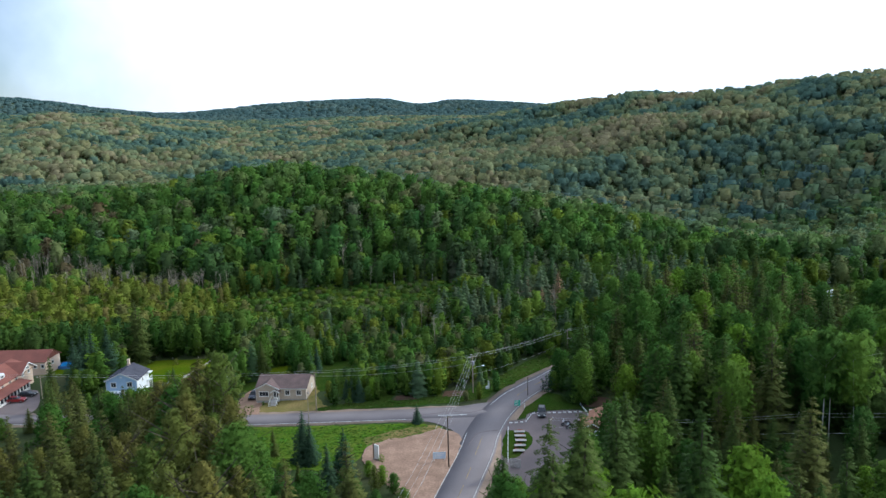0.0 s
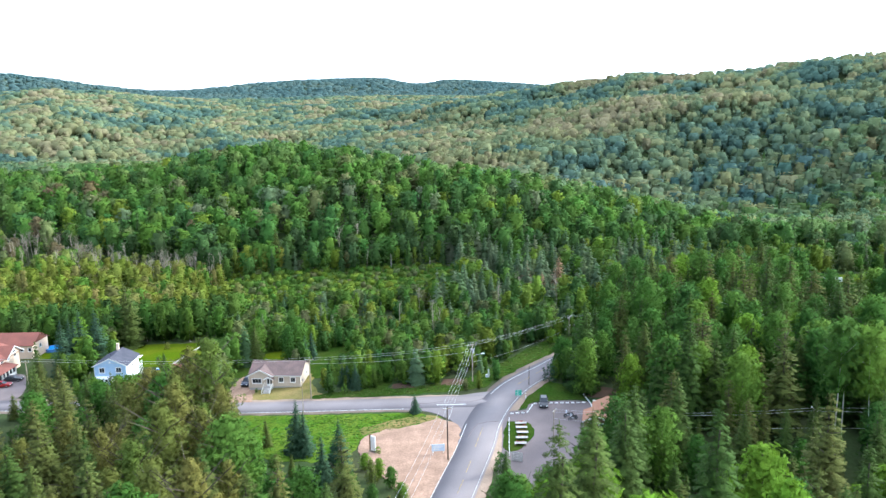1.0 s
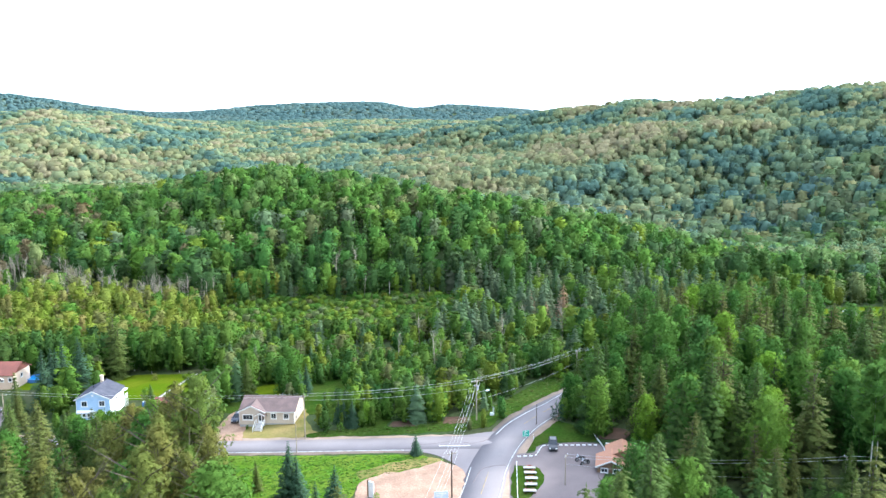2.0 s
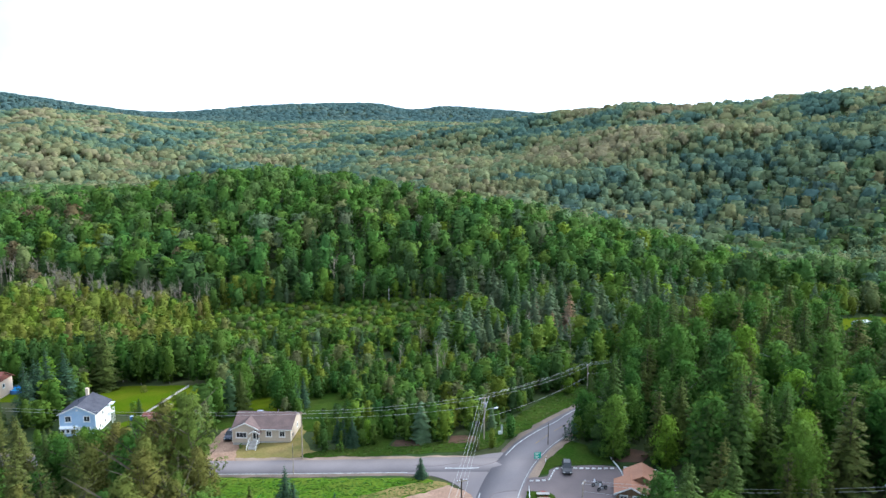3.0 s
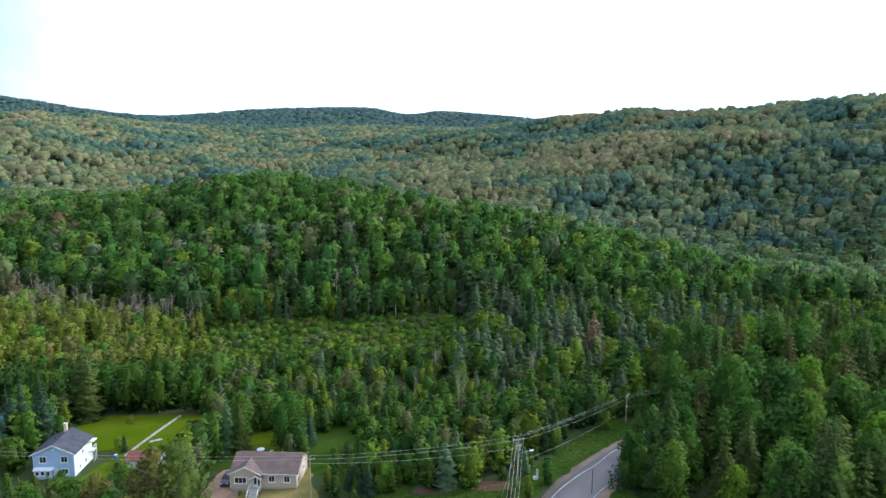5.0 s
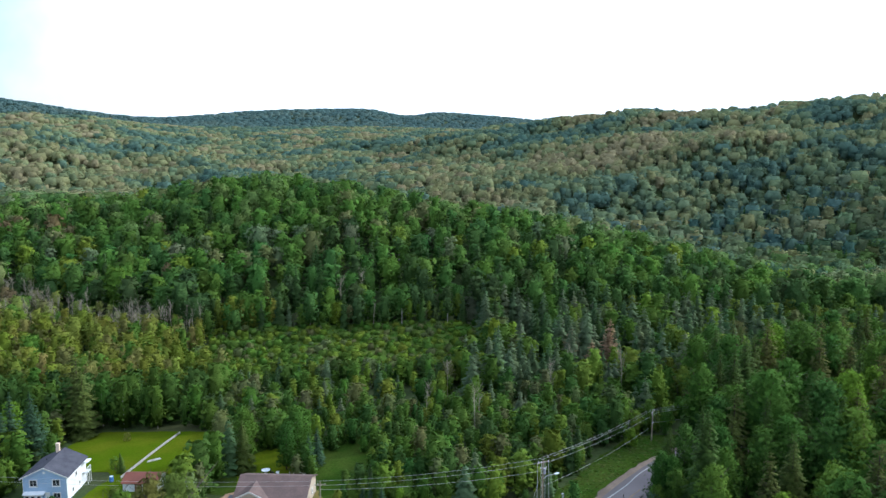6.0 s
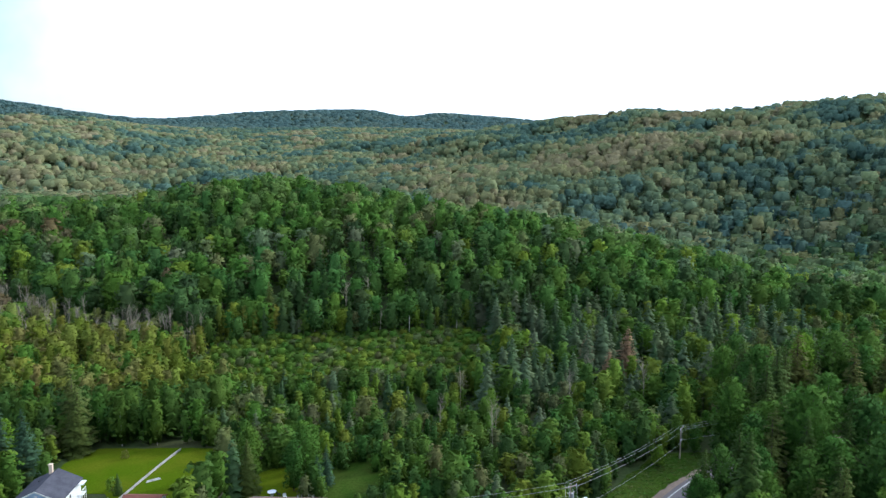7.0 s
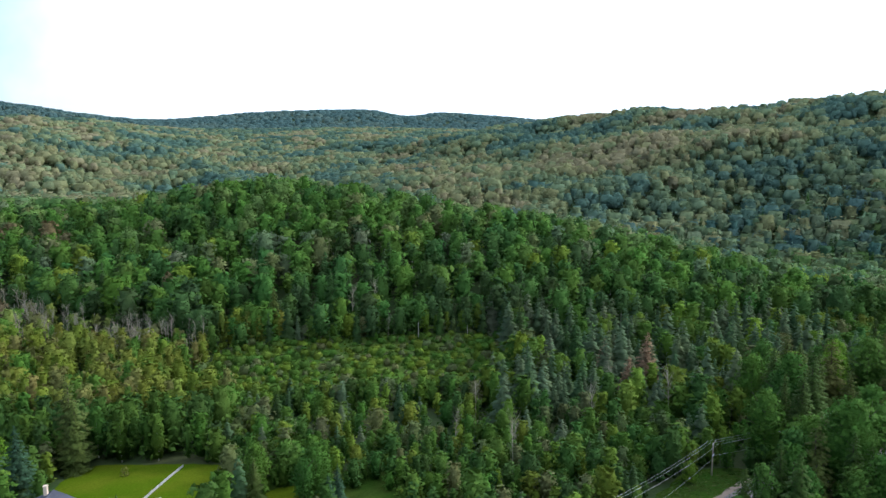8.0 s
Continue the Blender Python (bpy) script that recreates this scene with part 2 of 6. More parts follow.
# ---- mesh helpers ----
def mesh_np(name, verts, quads, mats, index=None, tint=None, smooth=False, normals=None):
    """A mesh from arrays of corners and four-cornered faces."""
    me = bpy.data.meshes.new(name)
    verts, quads = np.asarray(verts, np.float32), np.asarray(quads, np.int32)
    me.vertices.add(len(verts)); me.vertices.foreach_set("co", verts.ravel())
    me.loops.add(quads.size); me.loops.foreach_set("vertex_index", quads.ravel())
    me.polygons.add(len(quads))
    me.polygons.foreach_set("loop_start", np.arange(0, quads.size, 4, dtype=np.int32))
    for m in mats:
        me.materials.append(m)
    if index is not None:
        me.polygons.foreach_set("material_index", np.asarray(index, np.int32))
    if smooth:
        me.polygons.foreach_set("use_smooth", np.ones(len(quads), bool))
    me.update(calc_edges=True)
    if normals is not None:
        me.normals_split_custom_set_from_vertices(np.asarray(normals, np.float32))
    if tint is not None:
        a = me.attributes.new("tint", "FLOAT_COLOR", "POINT")
        a.data.foreach_set("color", np.c_[tint, np.ones(len(tint))].astype(np.float32).ravel())
    return me


def part(name, bm, material, parent, label=""):
    """Links a bmesh as one mesh object under a thing or a part."""
    me = bpy.data.meshes.new(name)
    bm.to_mesh(me); bm.free()
    me.materials.append(material)
    ob = new(name, me)
    ob.parent = parent
    return tagged(ob, label) if label else ob


def thing(name, x, y, z, label, category, group="", turn=0.0, kind=""):
    """An Empty at the base of a thing."""
    ob = new(name)
    ob.empty_display_size = 0.3
    ob.matrix_basis = pose(x, y, z, 0, 0, turn)
    return tagged(ob, label, category, group, kind)


def box(bm, x0, x1, y0, y1, z0, z1, m=None):
    vs = [bm.verts.new((x, y, z)) for z in (z0, z1) for x, y in ((x0, y0), (x1, y0), (x1, y1), (x0, y1))]
    if m is not None:
        for v in vs:
            v.co = m @ v.co
    for f in ((3, 2, 1, 0), (4, 5, 6, 7), (0, 1, 5, 4), (1, 2, 6, 5), (2, 3, 7, 6), (3, 0, 4, 7)):
        bm.faces.new([vs[k] for k in f])
    return bm


def boxes(*sizes):
    bm = bmesh.new()
    for s in sizes:
        box(bm, *s)
    return bm


def prism(profile, axis, a, b):
    """A solid with the given profile (a list of two coordinates) drawn out along an axis from a to b."""
    bm = bmesh.new()
    place = {"x": lambda t, p: (t, p[0], p[1]), "y": lambda t, p: (p[0], t, p[1]), "z": lambda t, p: (p[0], p[1], t)}[axis]
    rings = [[bm.verts.new(place(t, p)) for p in profile] for t in (a, b)]
    n = len(profile)
    bm.faces.new(rings[0]); bm.faces.new(rings[1][::-1])
    for k in range(n):
        bm.faces.new((rings[0][k], rings[1][k], rings[1][(k + 1) % n], rings[0][(k + 1) % n]))
    bmesh.ops.recalc_face_normals(bm, faces=bm.faces)
    return bm


def rod(points, radii, sides=6, bm=None):
    """A tapered, bent round bar along points."""
    bm = bm or bmesh.new()
    rings = []
    pts = [Vector(p) for p in points]
    for k, p in enumerate(pts):
        d = (pts[min(k + 1, len(pts) - 1)] - pts[max(k - 1, 0)]).normalized()
        u = d.cross((0.31, 0.95, 0.07)).normalized(); v = d.cross(u)
        r = radii[k] if len(radii) > 1 else radii[0]
        rings.append([bm.verts.new(p + r * (math.cos(a) * u + math.sin(a) * v)) for a in (2 * math.pi * i / sides for i in range(sides))])
    for a, b in zip(rings, rings[1:]):
        for k in range(sides):
            bm.faces.new((a[k], a[(k + 1) % sides], b[(k + 1) % sides], b[k]))
    bm.faces.new(rings[0][::-1]); bm.faces.new(rings[-1])
    return bm


def smooth_line(points, step=1.5):
    """A Catmull-Rom line through points, cut at about the given step."""
    p = [np.array(q, float) for q in points]
    p = [2 * p[0] - p[1], *p, 2 * p[-1] - p[-2]]
    out = []
    for a, b, c, d in zip(p, p[1:], p[2:], p[3:]):
        n = max(1, int(np.linalg.norm(c - b) / step))
        for t in np.arange(n) / n:
            out.append(0.5 * (2 * b + (c - a) * t + (2 * a - 5 * b + 4 * c - d) * t**2 + (3 * b - a - 3 * c + d) * t**3))
    return np.array([*out, p[-2]])


def ribbon(name, points, left, right, dz, material, label="", kind="structure", category="", wobble=0.0):
    """A strip along a line, from left metres left of it to right metres right of it, lying dz above the ground, with sides."""
    c = smooth_line(points)
    d = np.gradient(c, axis=0); d /= np.linalg.norm(d, axis=1)[:, None]
    nrm = np.c_[-d[:, 1], d[:, 0]]
    rr = np.random.default_rng(len(name) + int(abs(left) * 10))
    wl_, wr_ = (left + wobble * rr.normal(size=len(c)))[:, None], (right + wobble * rr.normal(size=len(c)))[:, None]
    a, b = c + nrm * wl_, c - nrm * wr_
    rows = [np.c_[q, height(q[:, 0], q[:, 1]) + z] for q, z in ((a, dz - 0.12), (a, dz), (a * 0.5 + b * 0.5, dz + 0.015), (b, dz), (b, dz - 0.12))]
    v = np.stack(rows, 1).reshape(-1, 3)
    n, k = len(c), len(rows)
    q = [(i * k + j, i * k + j + 1, (i + 1) * k + j + 1, (i + 1) * k + j) for i in range(n - 1) for j in range(k - 1)]
    ob = new(name, mesh_np(name, v, q, [material]))
    return tagged(ob, label, category, "", kind)


def patch(name, outline, dz, material, label="", step=2.0, category="", jitter=0.0, curved=True):
    """A sheet of ground cover inside an outline, lying dz above the ground, with a low edge."""
    from mathutils.geometry import delaunay_2d_cdt
    o = smooth_line([*outline, outline[0]], 1.2)[:-1] if curved else np.array(outline, float)
    rr = np.random.default_rng(len(outline) * 7 + int(dz * 1000))
    o = o + jitter * rr.normal(size=o.shape)
    lo, hi = o.min(0), o.max(0)
    pts = [Vector(p) for p in o]
    for x in np.arange(lo[0] + step / 2, hi[0], step):
        for y in np.arange(lo[1] + step / 2, hi[1], step):
            pts.append(Vector((x, y)))
    n = len(o)
    v, _, f, *_ = delaunay_2d_cdt(pts, [(k, (k + 1) % n) for k in range(n)], [], 1, 1e-4)
    me = bpy.data.meshes.new(name)
    me.from_pydata([(p.x, p.y, H(p.x, p.y) + dz) for p in v], [], [list(q) for q in f])
    bm = bmesh.new(); bm.from_mesh(me)
    rim = [e for e in bm.edges if e.is_boundary]
    ext = bmesh.ops.extrude_edge_only(bm, edges=rim)
    for g in ext["geom"]:
        if isinstance(g, bmesh.types.BMVert):
            g.co.z -= 0.12
    bmesh.ops.recalc_face_normals(bm, faces=bm.faces)
    if sum(g.normal.z for g in bm.faces) < 0:
        bmesh.ops.reverse_faces(bm, faces=bm.faces)
    bm.to_mesh(me); bm.free()
    me.materials.append(material)
    return tagged(new(name, me), label, category, "", "structure")


# ---- the ground, one sheet to the horizon ----
def spaced(lo, hi, n, centre, power):
    t = np.linspace(-1, 1, n)
    s = np.sinh(power * t) / math.sinh(power)
    return centre + np.where(s < 0, s * (centre - lo), s * (hi - centre))


gx, gy = spaced(-4600, 4600, 210, 0, 4.6), spaced(-700, 4900, 220, 200, 4.2)
GX, GY = np.meshgrid(gx, gy)
gv = np.c_[GX.ravel(), GY.ravel(), height(GX, GY).ravel()]
ii = np.arange(len(gx) * (len(gy) - 1)).reshape(len(gy) - 1, len(gx))[:, :-1].ravel()
gq = np.c_[ii, ii + 1, ii + 1 + len(gx), ii + len(gx)]
tagged(new("ground", mesh_np("ground", gv, gq, [M_GROUND], smooth=True)), "dark leaf-strewn forest floor rolling into wooded hills", "ground", "", "structure")

# ---- roads and clearings ----
MAIN = [(-160, -640), (-110, -360), (-68, -160), (-46, -60), (-30, 0), (-14, 55), (-5, 88), (4.2, 122), (9.0, 139), (11.4, 149.5), (15.2, 160), (20.6, 169.5), (27.0, 177.0), (33, 183.2), (40, 189.5), (52, 196.5), (80, 205)]
WEST = [(-330, 214), (-220, 196), (-150, 184), (-100, 175.5), (-60, 168.6), (-34, 165.7), (-15, 163.9), (0, 162.4), (13, 160.8)]
ribbon("road_shoulder", WEST, 4.4, 4.2, 0.05, M_SHOULDER, "pale gravel shoulder along the side road", category="road shoulder", wobble=0.25)
ribbon("road_shoulder", MAIN, 5.2, 5.4, 0.06, M_SHOULDER, "pale gravel shoulder along the main road", category="road shoulder", wobble=0.25)
patch("road_junction", [(-6, 159.6), (0.2, 157.6), (4.8, 152.6), (7.0, 147.5), (12, 148), (16, 158), (15, 166.2), (6, 165.4), (-4, 165.9)], 0.096, M_ASPHALT, "grey asphalt of the road junction", category="road")
ribbon("road", WEST, 3.1, 2.7, 0.10, M_ASPHALT, "worn grey asphalt side road with pale edges", category="road")
ribbon("road", MAIN, 3.9, 3.9, 0.108, M_ASPHALT, "worn grey asphalt main road bending into the woods", category="road")
ribbon("road_line", [*WEST[2:7], (-5, 162.9)], -2.86, 3.0, 0.135, M_LINE, "worn white edge line of the side road", category="road line")
ribbon("road_line", MAIN[3:10], 3.52, -3.41, 0.155, M_LINE, "worn white edge line of the main road", category="road line")
ribbon("road_line", MAIN, -3.39, 3.50, 0.155, M_LINE, "worn white edge line of the main road", category="road line")
ribbon("road_line", [(14.2, 165.0), (17.4, 170.4), (22.2, 176.0), (27.5, 181.2), (31, 185.4), (38, 192)], 0.10, 0.08, 0.155, M_LINE, "white edge line round the bend", category="road line")
ribbon("road_line", [(2.0, 160.9), (5.5, 160.4), (8.5, 160.2)], 0.13, 0.13, 0.155, M_LINE, "faded white stop line of the side road", category="road line")
for a, b in (((5.2, 123), (6.4, 127.5)), ((7.0, 130), (8.1, 134.3)), ((9.2, 139.6), (11.2, 147.8)), ((2.2, 112), (3.6, 117)), ((20.8, 169.6), (24.2, 173.8)), ((25.8, 175.6), (29.5, 179.3))):
    ribbon("centre_line", [a, ((a[0] + b[0]) / 2, (a[1] + b[1]) / 2), b], 0.075, 0.075, 0.155, M_YELLOW, "faded yellow centre dash of the road", category="road line")
ribbon("road_crack", [(-4, 162.9), (0, 162.0), (5, 162.9), (9, 161.2), (13, 163.0)], 0.06, 0.06, 0.148, M_LOT, "dark tar seam across the junction", category="road crack")
ribbon("road_crack", [(8.0, 144.0), (10.5, 149.8), (14.8, 150.4)], 0.07, 0.07, 0.148, M_LOT, "dark tar seam in the main road", category="road crack")

GRAVEL = [(2.6, 153.9), (-2.2, 151.6), (-11.8, 148.3), (-13.5, 143), (-11.5, 136), (-6, 127), (-2.5, 118), (1.2, 119.5), (3.6, 129), (5.6, 138.5), (6.6, 148), (4.6, 152.3)]
MEADOW = [(-47, 162.6), (-30, 160.6), (-15, 158.9), (-4, 157.6), (2.8, 154.4), (-2, 151.2), (-12, 147.6), (-15, 140), (-22, 138), (-32, 141), (-41, 150), (-46, 157)]
HOUSE_LAWN = [(-47, 169.4), (-30, 169.2), (-23.5, 169.6), (-22.8, 171), (-26, 173.6), (-28.5, 180), (-30, 187), (-45, 186), (-47, 178)]
YARD = [(-29.5, 184), (-25.5, 183), (-22.5, 190), (-21.5, 199), (-24.5, 204), (-28.5, 203), (-30.5, 195)]
BACKYARD = [(-46, 192), (-36, 191), (-33, 200), (-36, 207), (-44, 208), (-48, 200)]
BIG_LAWN = [(-89, 205), (-89, 224), (-76, 225), (-55, 220.5), (-55, 205), (-61, 196), (-66, 186), (-70, 180), (-76, 181), (-73, 198), (-80, 201)]
DRIVE = [(-47.5, 168.6), (-41.0, 168.6), (-41.5, 174), (-42.5, 186), (-47.0, 187), (-48.5, 178)]
LOT = [(15.6, 152.6), (17.4, 155.0), (21.0, 155.3), (23.0, 158.6), (34.2, 157.6), (35.2, 150), (31, 141), (28, 128), (23, 118), (15, 120), (12.5, 127), (14.2, 138)]
ISLAND = [(16.4, 150.0), (20.4, 149.0), (21.3, 145.4), (20.4, 141.8), (17.2, 137.2), (14.6, 138.0), (15.4, 145)]
VERGE_E = [(17.6, 156.6), (19.4, 162), (23.2, 168), (26.5, 171), (31, 168), (34, 163), (34, 159), (24, 159.6), (21.6, 156.4)]
VERGE_N = [(-28, 169.8), (-8, 168.5), (10, 168.6), (16.5, 173.8), (24, 181.8), (33, 190.5), (42, 197), (46, 203), (36, 204), (28, 197), (20, 187), (13, 179), (4, 173.6), (-22, 172.6)]
HOTEL_LOT = [(-101, 177.5), (-101.5, 184), (-105, 192), (-110, 199), (-116, 196), (-122, 182), (-116, 177)]
POOLSIDE = [(-118, 214), (-106, 214), (-103, 226), (-110, 231), (-121, 229)]
FIELD = [(138, 262), (146, 253), (176, 250), (186, 268), (168, 284), (143, 280)]
patch("meadow", MEADOW, 0.06, M_MEADOW, "lush uneven meadow grass beside the side road", category="meadow", jitter=0.2)
patch("dry_grass", [(-12.6, 148.6), (-2, 152.0), (2.4, 154.0), (0.5, 155.8), (-6, 154.6), (-14, 151.6)], 0.085, M_DRY, "yellowed trampled grass along the gravel", category="dry grass", jitter=0.3)
patch("gravel_lot", GRAVEL, 0.11, M_GRAVEL, "bare pinkish sandy gravel pull-off by the junction", category="gravel lot", jitter=0.2)
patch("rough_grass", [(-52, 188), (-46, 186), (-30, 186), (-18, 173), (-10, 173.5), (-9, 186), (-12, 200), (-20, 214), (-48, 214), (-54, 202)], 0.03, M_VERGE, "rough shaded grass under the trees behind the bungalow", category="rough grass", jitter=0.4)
patch("marsh", [(-84, 270), (-70, 262), (-40, 264), (-10, 262), (8, 268), (10, 300), (4, 320), (-40, 322), (-80, 318)], 0.05, M_MARSH, "rank green marsh grass between low shrubs", category="marsh", step=4.0, jitter=0.3)
patch("lawn", HOUSE_LAWN, 0.05, M_DRY, "dry yellowed front lawn of the grey bungalow", category="lawn", jitter=0.2)
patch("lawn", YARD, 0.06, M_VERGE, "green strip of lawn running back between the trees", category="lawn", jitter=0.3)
patch("lawn", BACKYARD, 0.05, M_LAWN, "sunlit back lawn among spruces", category="lawn", jitter=0.2)
patch("lawn", BIG_LAWN, 0.05, M_LAWN, "bright mown lawn behind the blue house", category="lawn", jitter=0.15)
patch("driveway", DRIVE, 0.09, M_GRAVEL, "pinkish gravel driveway beside the bungalow", category="driveway", jitter=0.15)
patch("parking_lot", LOT, 0.09, M_LOT, "worn brownish grey asphalt car park", category="car park")
patch("island", ISLAND, 0.16, M_VERGE, "grassy island with planters in the car park", category="grass island", jitter=0.1)
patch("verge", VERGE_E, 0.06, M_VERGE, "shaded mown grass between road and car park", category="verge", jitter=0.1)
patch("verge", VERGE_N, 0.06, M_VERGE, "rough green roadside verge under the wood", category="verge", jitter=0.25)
patch("parking_lot", HOTEL_LOT, 0.07, M_LOT, "paved forecourt of the red-roofed inn", category="car park")
patch("lawn", POOLSIDE, 0.05, M_LAWN, "green lawn round a blue pool", category="lawn")
patch("field", FIELD, 0.08, M_LAWN, "pale mown field between distant trees", category="field", step=6.0)
for k, o in enumerate(([(-9, 172.6), (-3, 172.2), (-2, 174.6), (-8, 175.4)], [(3, 172.6), (8.6, 172.4), (9.2, 175.2), (4, 176)], [(35, 160), (40, 159), (42, 163), (37, 165)])):
    patch("bare_earth", o, 0.09, M_DIRT, "bare reddish earth at the edge of the trees", category="bare earth", jitter=0.15)

# ---- trees ----
def unit(v):
    return v / np.maximum(np.linalg.norm(v, axis=-1, keepdims=True), 1e-9)


def leaf_quads(rng, c, n, s, slim=0.62):
    """Bent kite-shaped leaf clumps at c, facing n, of size s."""
    u = unit(np.cross(n, rng.normal(size=c.shape)))
    v = np.cross(n, u)
    s = np.broadcast_to(np.asarray(s, float).reshape(-1, 1), (len(c), 1))
    a, b, d = rng.uniform(0.75, 1.25, (3, len(c), 1))
    return np.stack([c - u * s * a, c - v * s * slim * b - n * s * 0.25, c + u * s * d, c + v * s * slim * b - n * s * 0.25], 1)


def loose(q):
    """Corners and faces of quads that share nothing."""
    v = np.asarray(q).reshape(-1, 3)
    return v, np.arange(len(v)).reshape(-1, 4)


def joined(*some):
    """Several (corners, faces, normals) in one."""
    at, V, Q, N = 0, [], [], []
    for v, q, n in some:
        V.append(v); Q.append(q + at); N.append(n); at += len(v)
    return np.concatenate(V), np.concatenate(Q), np.concatenate(N)


def outward(v, q, n):
    """The same shape with every face wound so that it faces the way its normals do."""
    f = np.cross(v[q[:, 2]] - v[q[:, 0]], v[q[:, 3]] - v[q[:, 1]])
    back = (f * n[q].sum(1)).sum(1) < 0
    return v, np.where(back[:, None], q[:, ::-1], q), n


def rounded(rng, v, centre, radius, axis, spread, lift, share, stray):
    """Normals of foliage that swells out from the middle of its bough and from the middle of the crown."""
    return unit(share * (v - centre) / radius + (1 - share) * (v - axis) / spread + (0, 0, lift) + stray * np.repeat(rng.normal(size=(len(v) // 4, 3)), 4, 0))


def ovoid(rng, base, wide, sides, rows):
    """The shaded inner mass of a crown of height 1."""
    u = np.linspace(0.02, 0.88, rows + 1)
    ang = 2 * math.pi * np.arange(sides) / sides
    V = [np.c_[np.cos(ang + k) * r, np.sin(ang + k) * r, np.full(sides, base + (1 - base) * a)] for k, (a, r) in enumerate(zip(u, wide * np.sqrt(np.clip(1 - ((2 * u - 0.85) / 1.15) ** 2, 0.004, 1))))]
    V = [v * (rng.uniform(0.7, 1.25, (sides, 1)) ** (1, 1, 0)) for v in V]
    i = np.arange(sides); j = (i + 1) % sides
    Q = [np.c_[k * sides + i, k * sides + j, (k + 1) * sides + j, (k + 1) * sides + i] for k in range(rows)]
    V = np.concatenate(V)
    return V, np.concatenate(Q), unit((V - (0, 0, base + (1 - base) * 0.45)) / (wide, wide, (1 - base) * 0.5))


def broad_crown(rng, clumps, leaves, leaf, base=0.28, wide=0.30, lean=0.85, size=(0.34, 0.52), most=0.19, fuzz=0.40, heart=0.0, ring=6, rows=3, share=0.55, stray=0.26):
    """The crown of a broadleaf tree of height 1: ragged leaf sprays that round out each bough end, over a shaded inner mass."""
    u = (np.arange(clumps) + rng.uniform(0, 1, clumps)) / clumps
    env = wide * np.sqrt(np.clip(1 - ((2 * u - lean) / 1.22) ** 2, 0.03, 1)) * rng.uniform(0.72, 1.12, clumps)
    ang = np.arange(clumps) * 2.399 + rng.uniform(0, 1.2, clumps)
    rad = env * (0.28 + 0.50 * np.sqrt(rng.uniform(0, 1, clumps)))
    cr = np.minimum(wide * rng.uniform(*size, clumps), most)
    c = np.c_[np.cos(ang) * rad, np.sin(ang) * rad, base + (1 - base) * (0.05 + 0.84 * u)]
    c[:, 2] = np.minimum(c[:, 2], 1 - cr * 0.7)
    d = unit(rng.normal(size=(clumps, leaves, 3)) + (0, 0, 0.35))
    p = c[:, None] + d * (cr[:, None] * rng.uniform(0.72, 1.10, (clumps, leaves)))[..., None] * (1, 1, 0.85)
    nn = unit(d + fuzz * rng.normal(size=d.shape) + (0, 0, 0.25))
    v, q = loose(leaf_quads(rng, p.reshape(-1, 3), nn.reshape(-1, 3), leaf * rng.uniform(0.65, 1.35, clumps * leaves)))
    some = [(v, q, rounded(rng, v, np.repeat(c, leaves * 4, 0), np.repeat(cr, leaves * 4)[:, None], (0, 0, base + (1 - base) * 0.42), (wide, wide, (1 - base) * 0.55), 0.42, share, stray))]
    if heart:
        some.append(ovoid(rng, base, wide * heart, ring, rows))
    return outward(*joined(*some))


def needle_crown(rng, levels, per, wide=0.17, base=0.08, droop=0.30, split=1, gap=0.0, taper=0.9):
    """Drooping boughs of a conifer of height 1."""
    out, nrm = [], []
    for k in range(levels):
        f = (k + rng.uniform(-0.3, 0.3)) / levels
        zl = base + (1 - base) * max(f, 0)
        r0 = wide * (1 - max(f, 0)) ** taper * rng.uniform(0.82, 1.14) + 0.012
        nb = max(4, int(per * (1 - 0.45 * f)))
        for j in range(nb):
            if rng.uniform() < gap:
                continue
            a = 2 * math.pi * (j + rng.uniform(-0.3, 0.3)) / nb + k * 1.1
            r = r0 * rng.uniform(0.70, 1.15)
            z = max(0.03, zl + rng.uniform(-0.55, 0.55) * (1 - base) / levels)
            d, s = np.array([math.cos(a), math.sin(a), 0]), np.array([-math.sin(a), math.cos(a), 0])
            w = (0.5 * r + 0.008) * rng.uniform(0.7, 1.1)
            dz = droop * r * rng.uniform(0.5, 1.3)
            up = np.array([0, 0, 1.0])
            for m in range(split):
                g0, g1 = m / split, (m + 1) / split
                root = d * r * (0.05 + 0.95 * g0) + up * (z - dz * g0 ** 1.5)
                tip = d * r * (0.05 + 0.95 * g1) * (1.12 if m == split - 1 else 1.0) + up * (z - dz * g1 ** 1.5)
                mid = 0.45 * root + 0.55 * tip
                ww = w * (1 - 0.45 * g0) / (0.75 + 0.25 * split)
                out.append([root, mid + s * ww - up * ww * 0.42, tip, mid - s * ww - up * ww * 0.42])
                nrm += [up + 0.4 * d, 0.55 * d + 0.75 * s + 0.45 * up, 0.9 * d + 0.25 * up, 0.55 * d - 0.75 * s + 0.45 * up]
    tip = np.array([[0, 0, 1.0], [0.008, 0, 0.93], [0, 0.004, 0.9], [-0.008, 0, 0.93]])
    nrm += [(0, 0, 1), (1, 0, 0.4), (0, 1, 0.4), (-1, 0, 0.4)]
    return outward(*loose(np.array([*out, tip])), unit(np.array(nrm, float)))


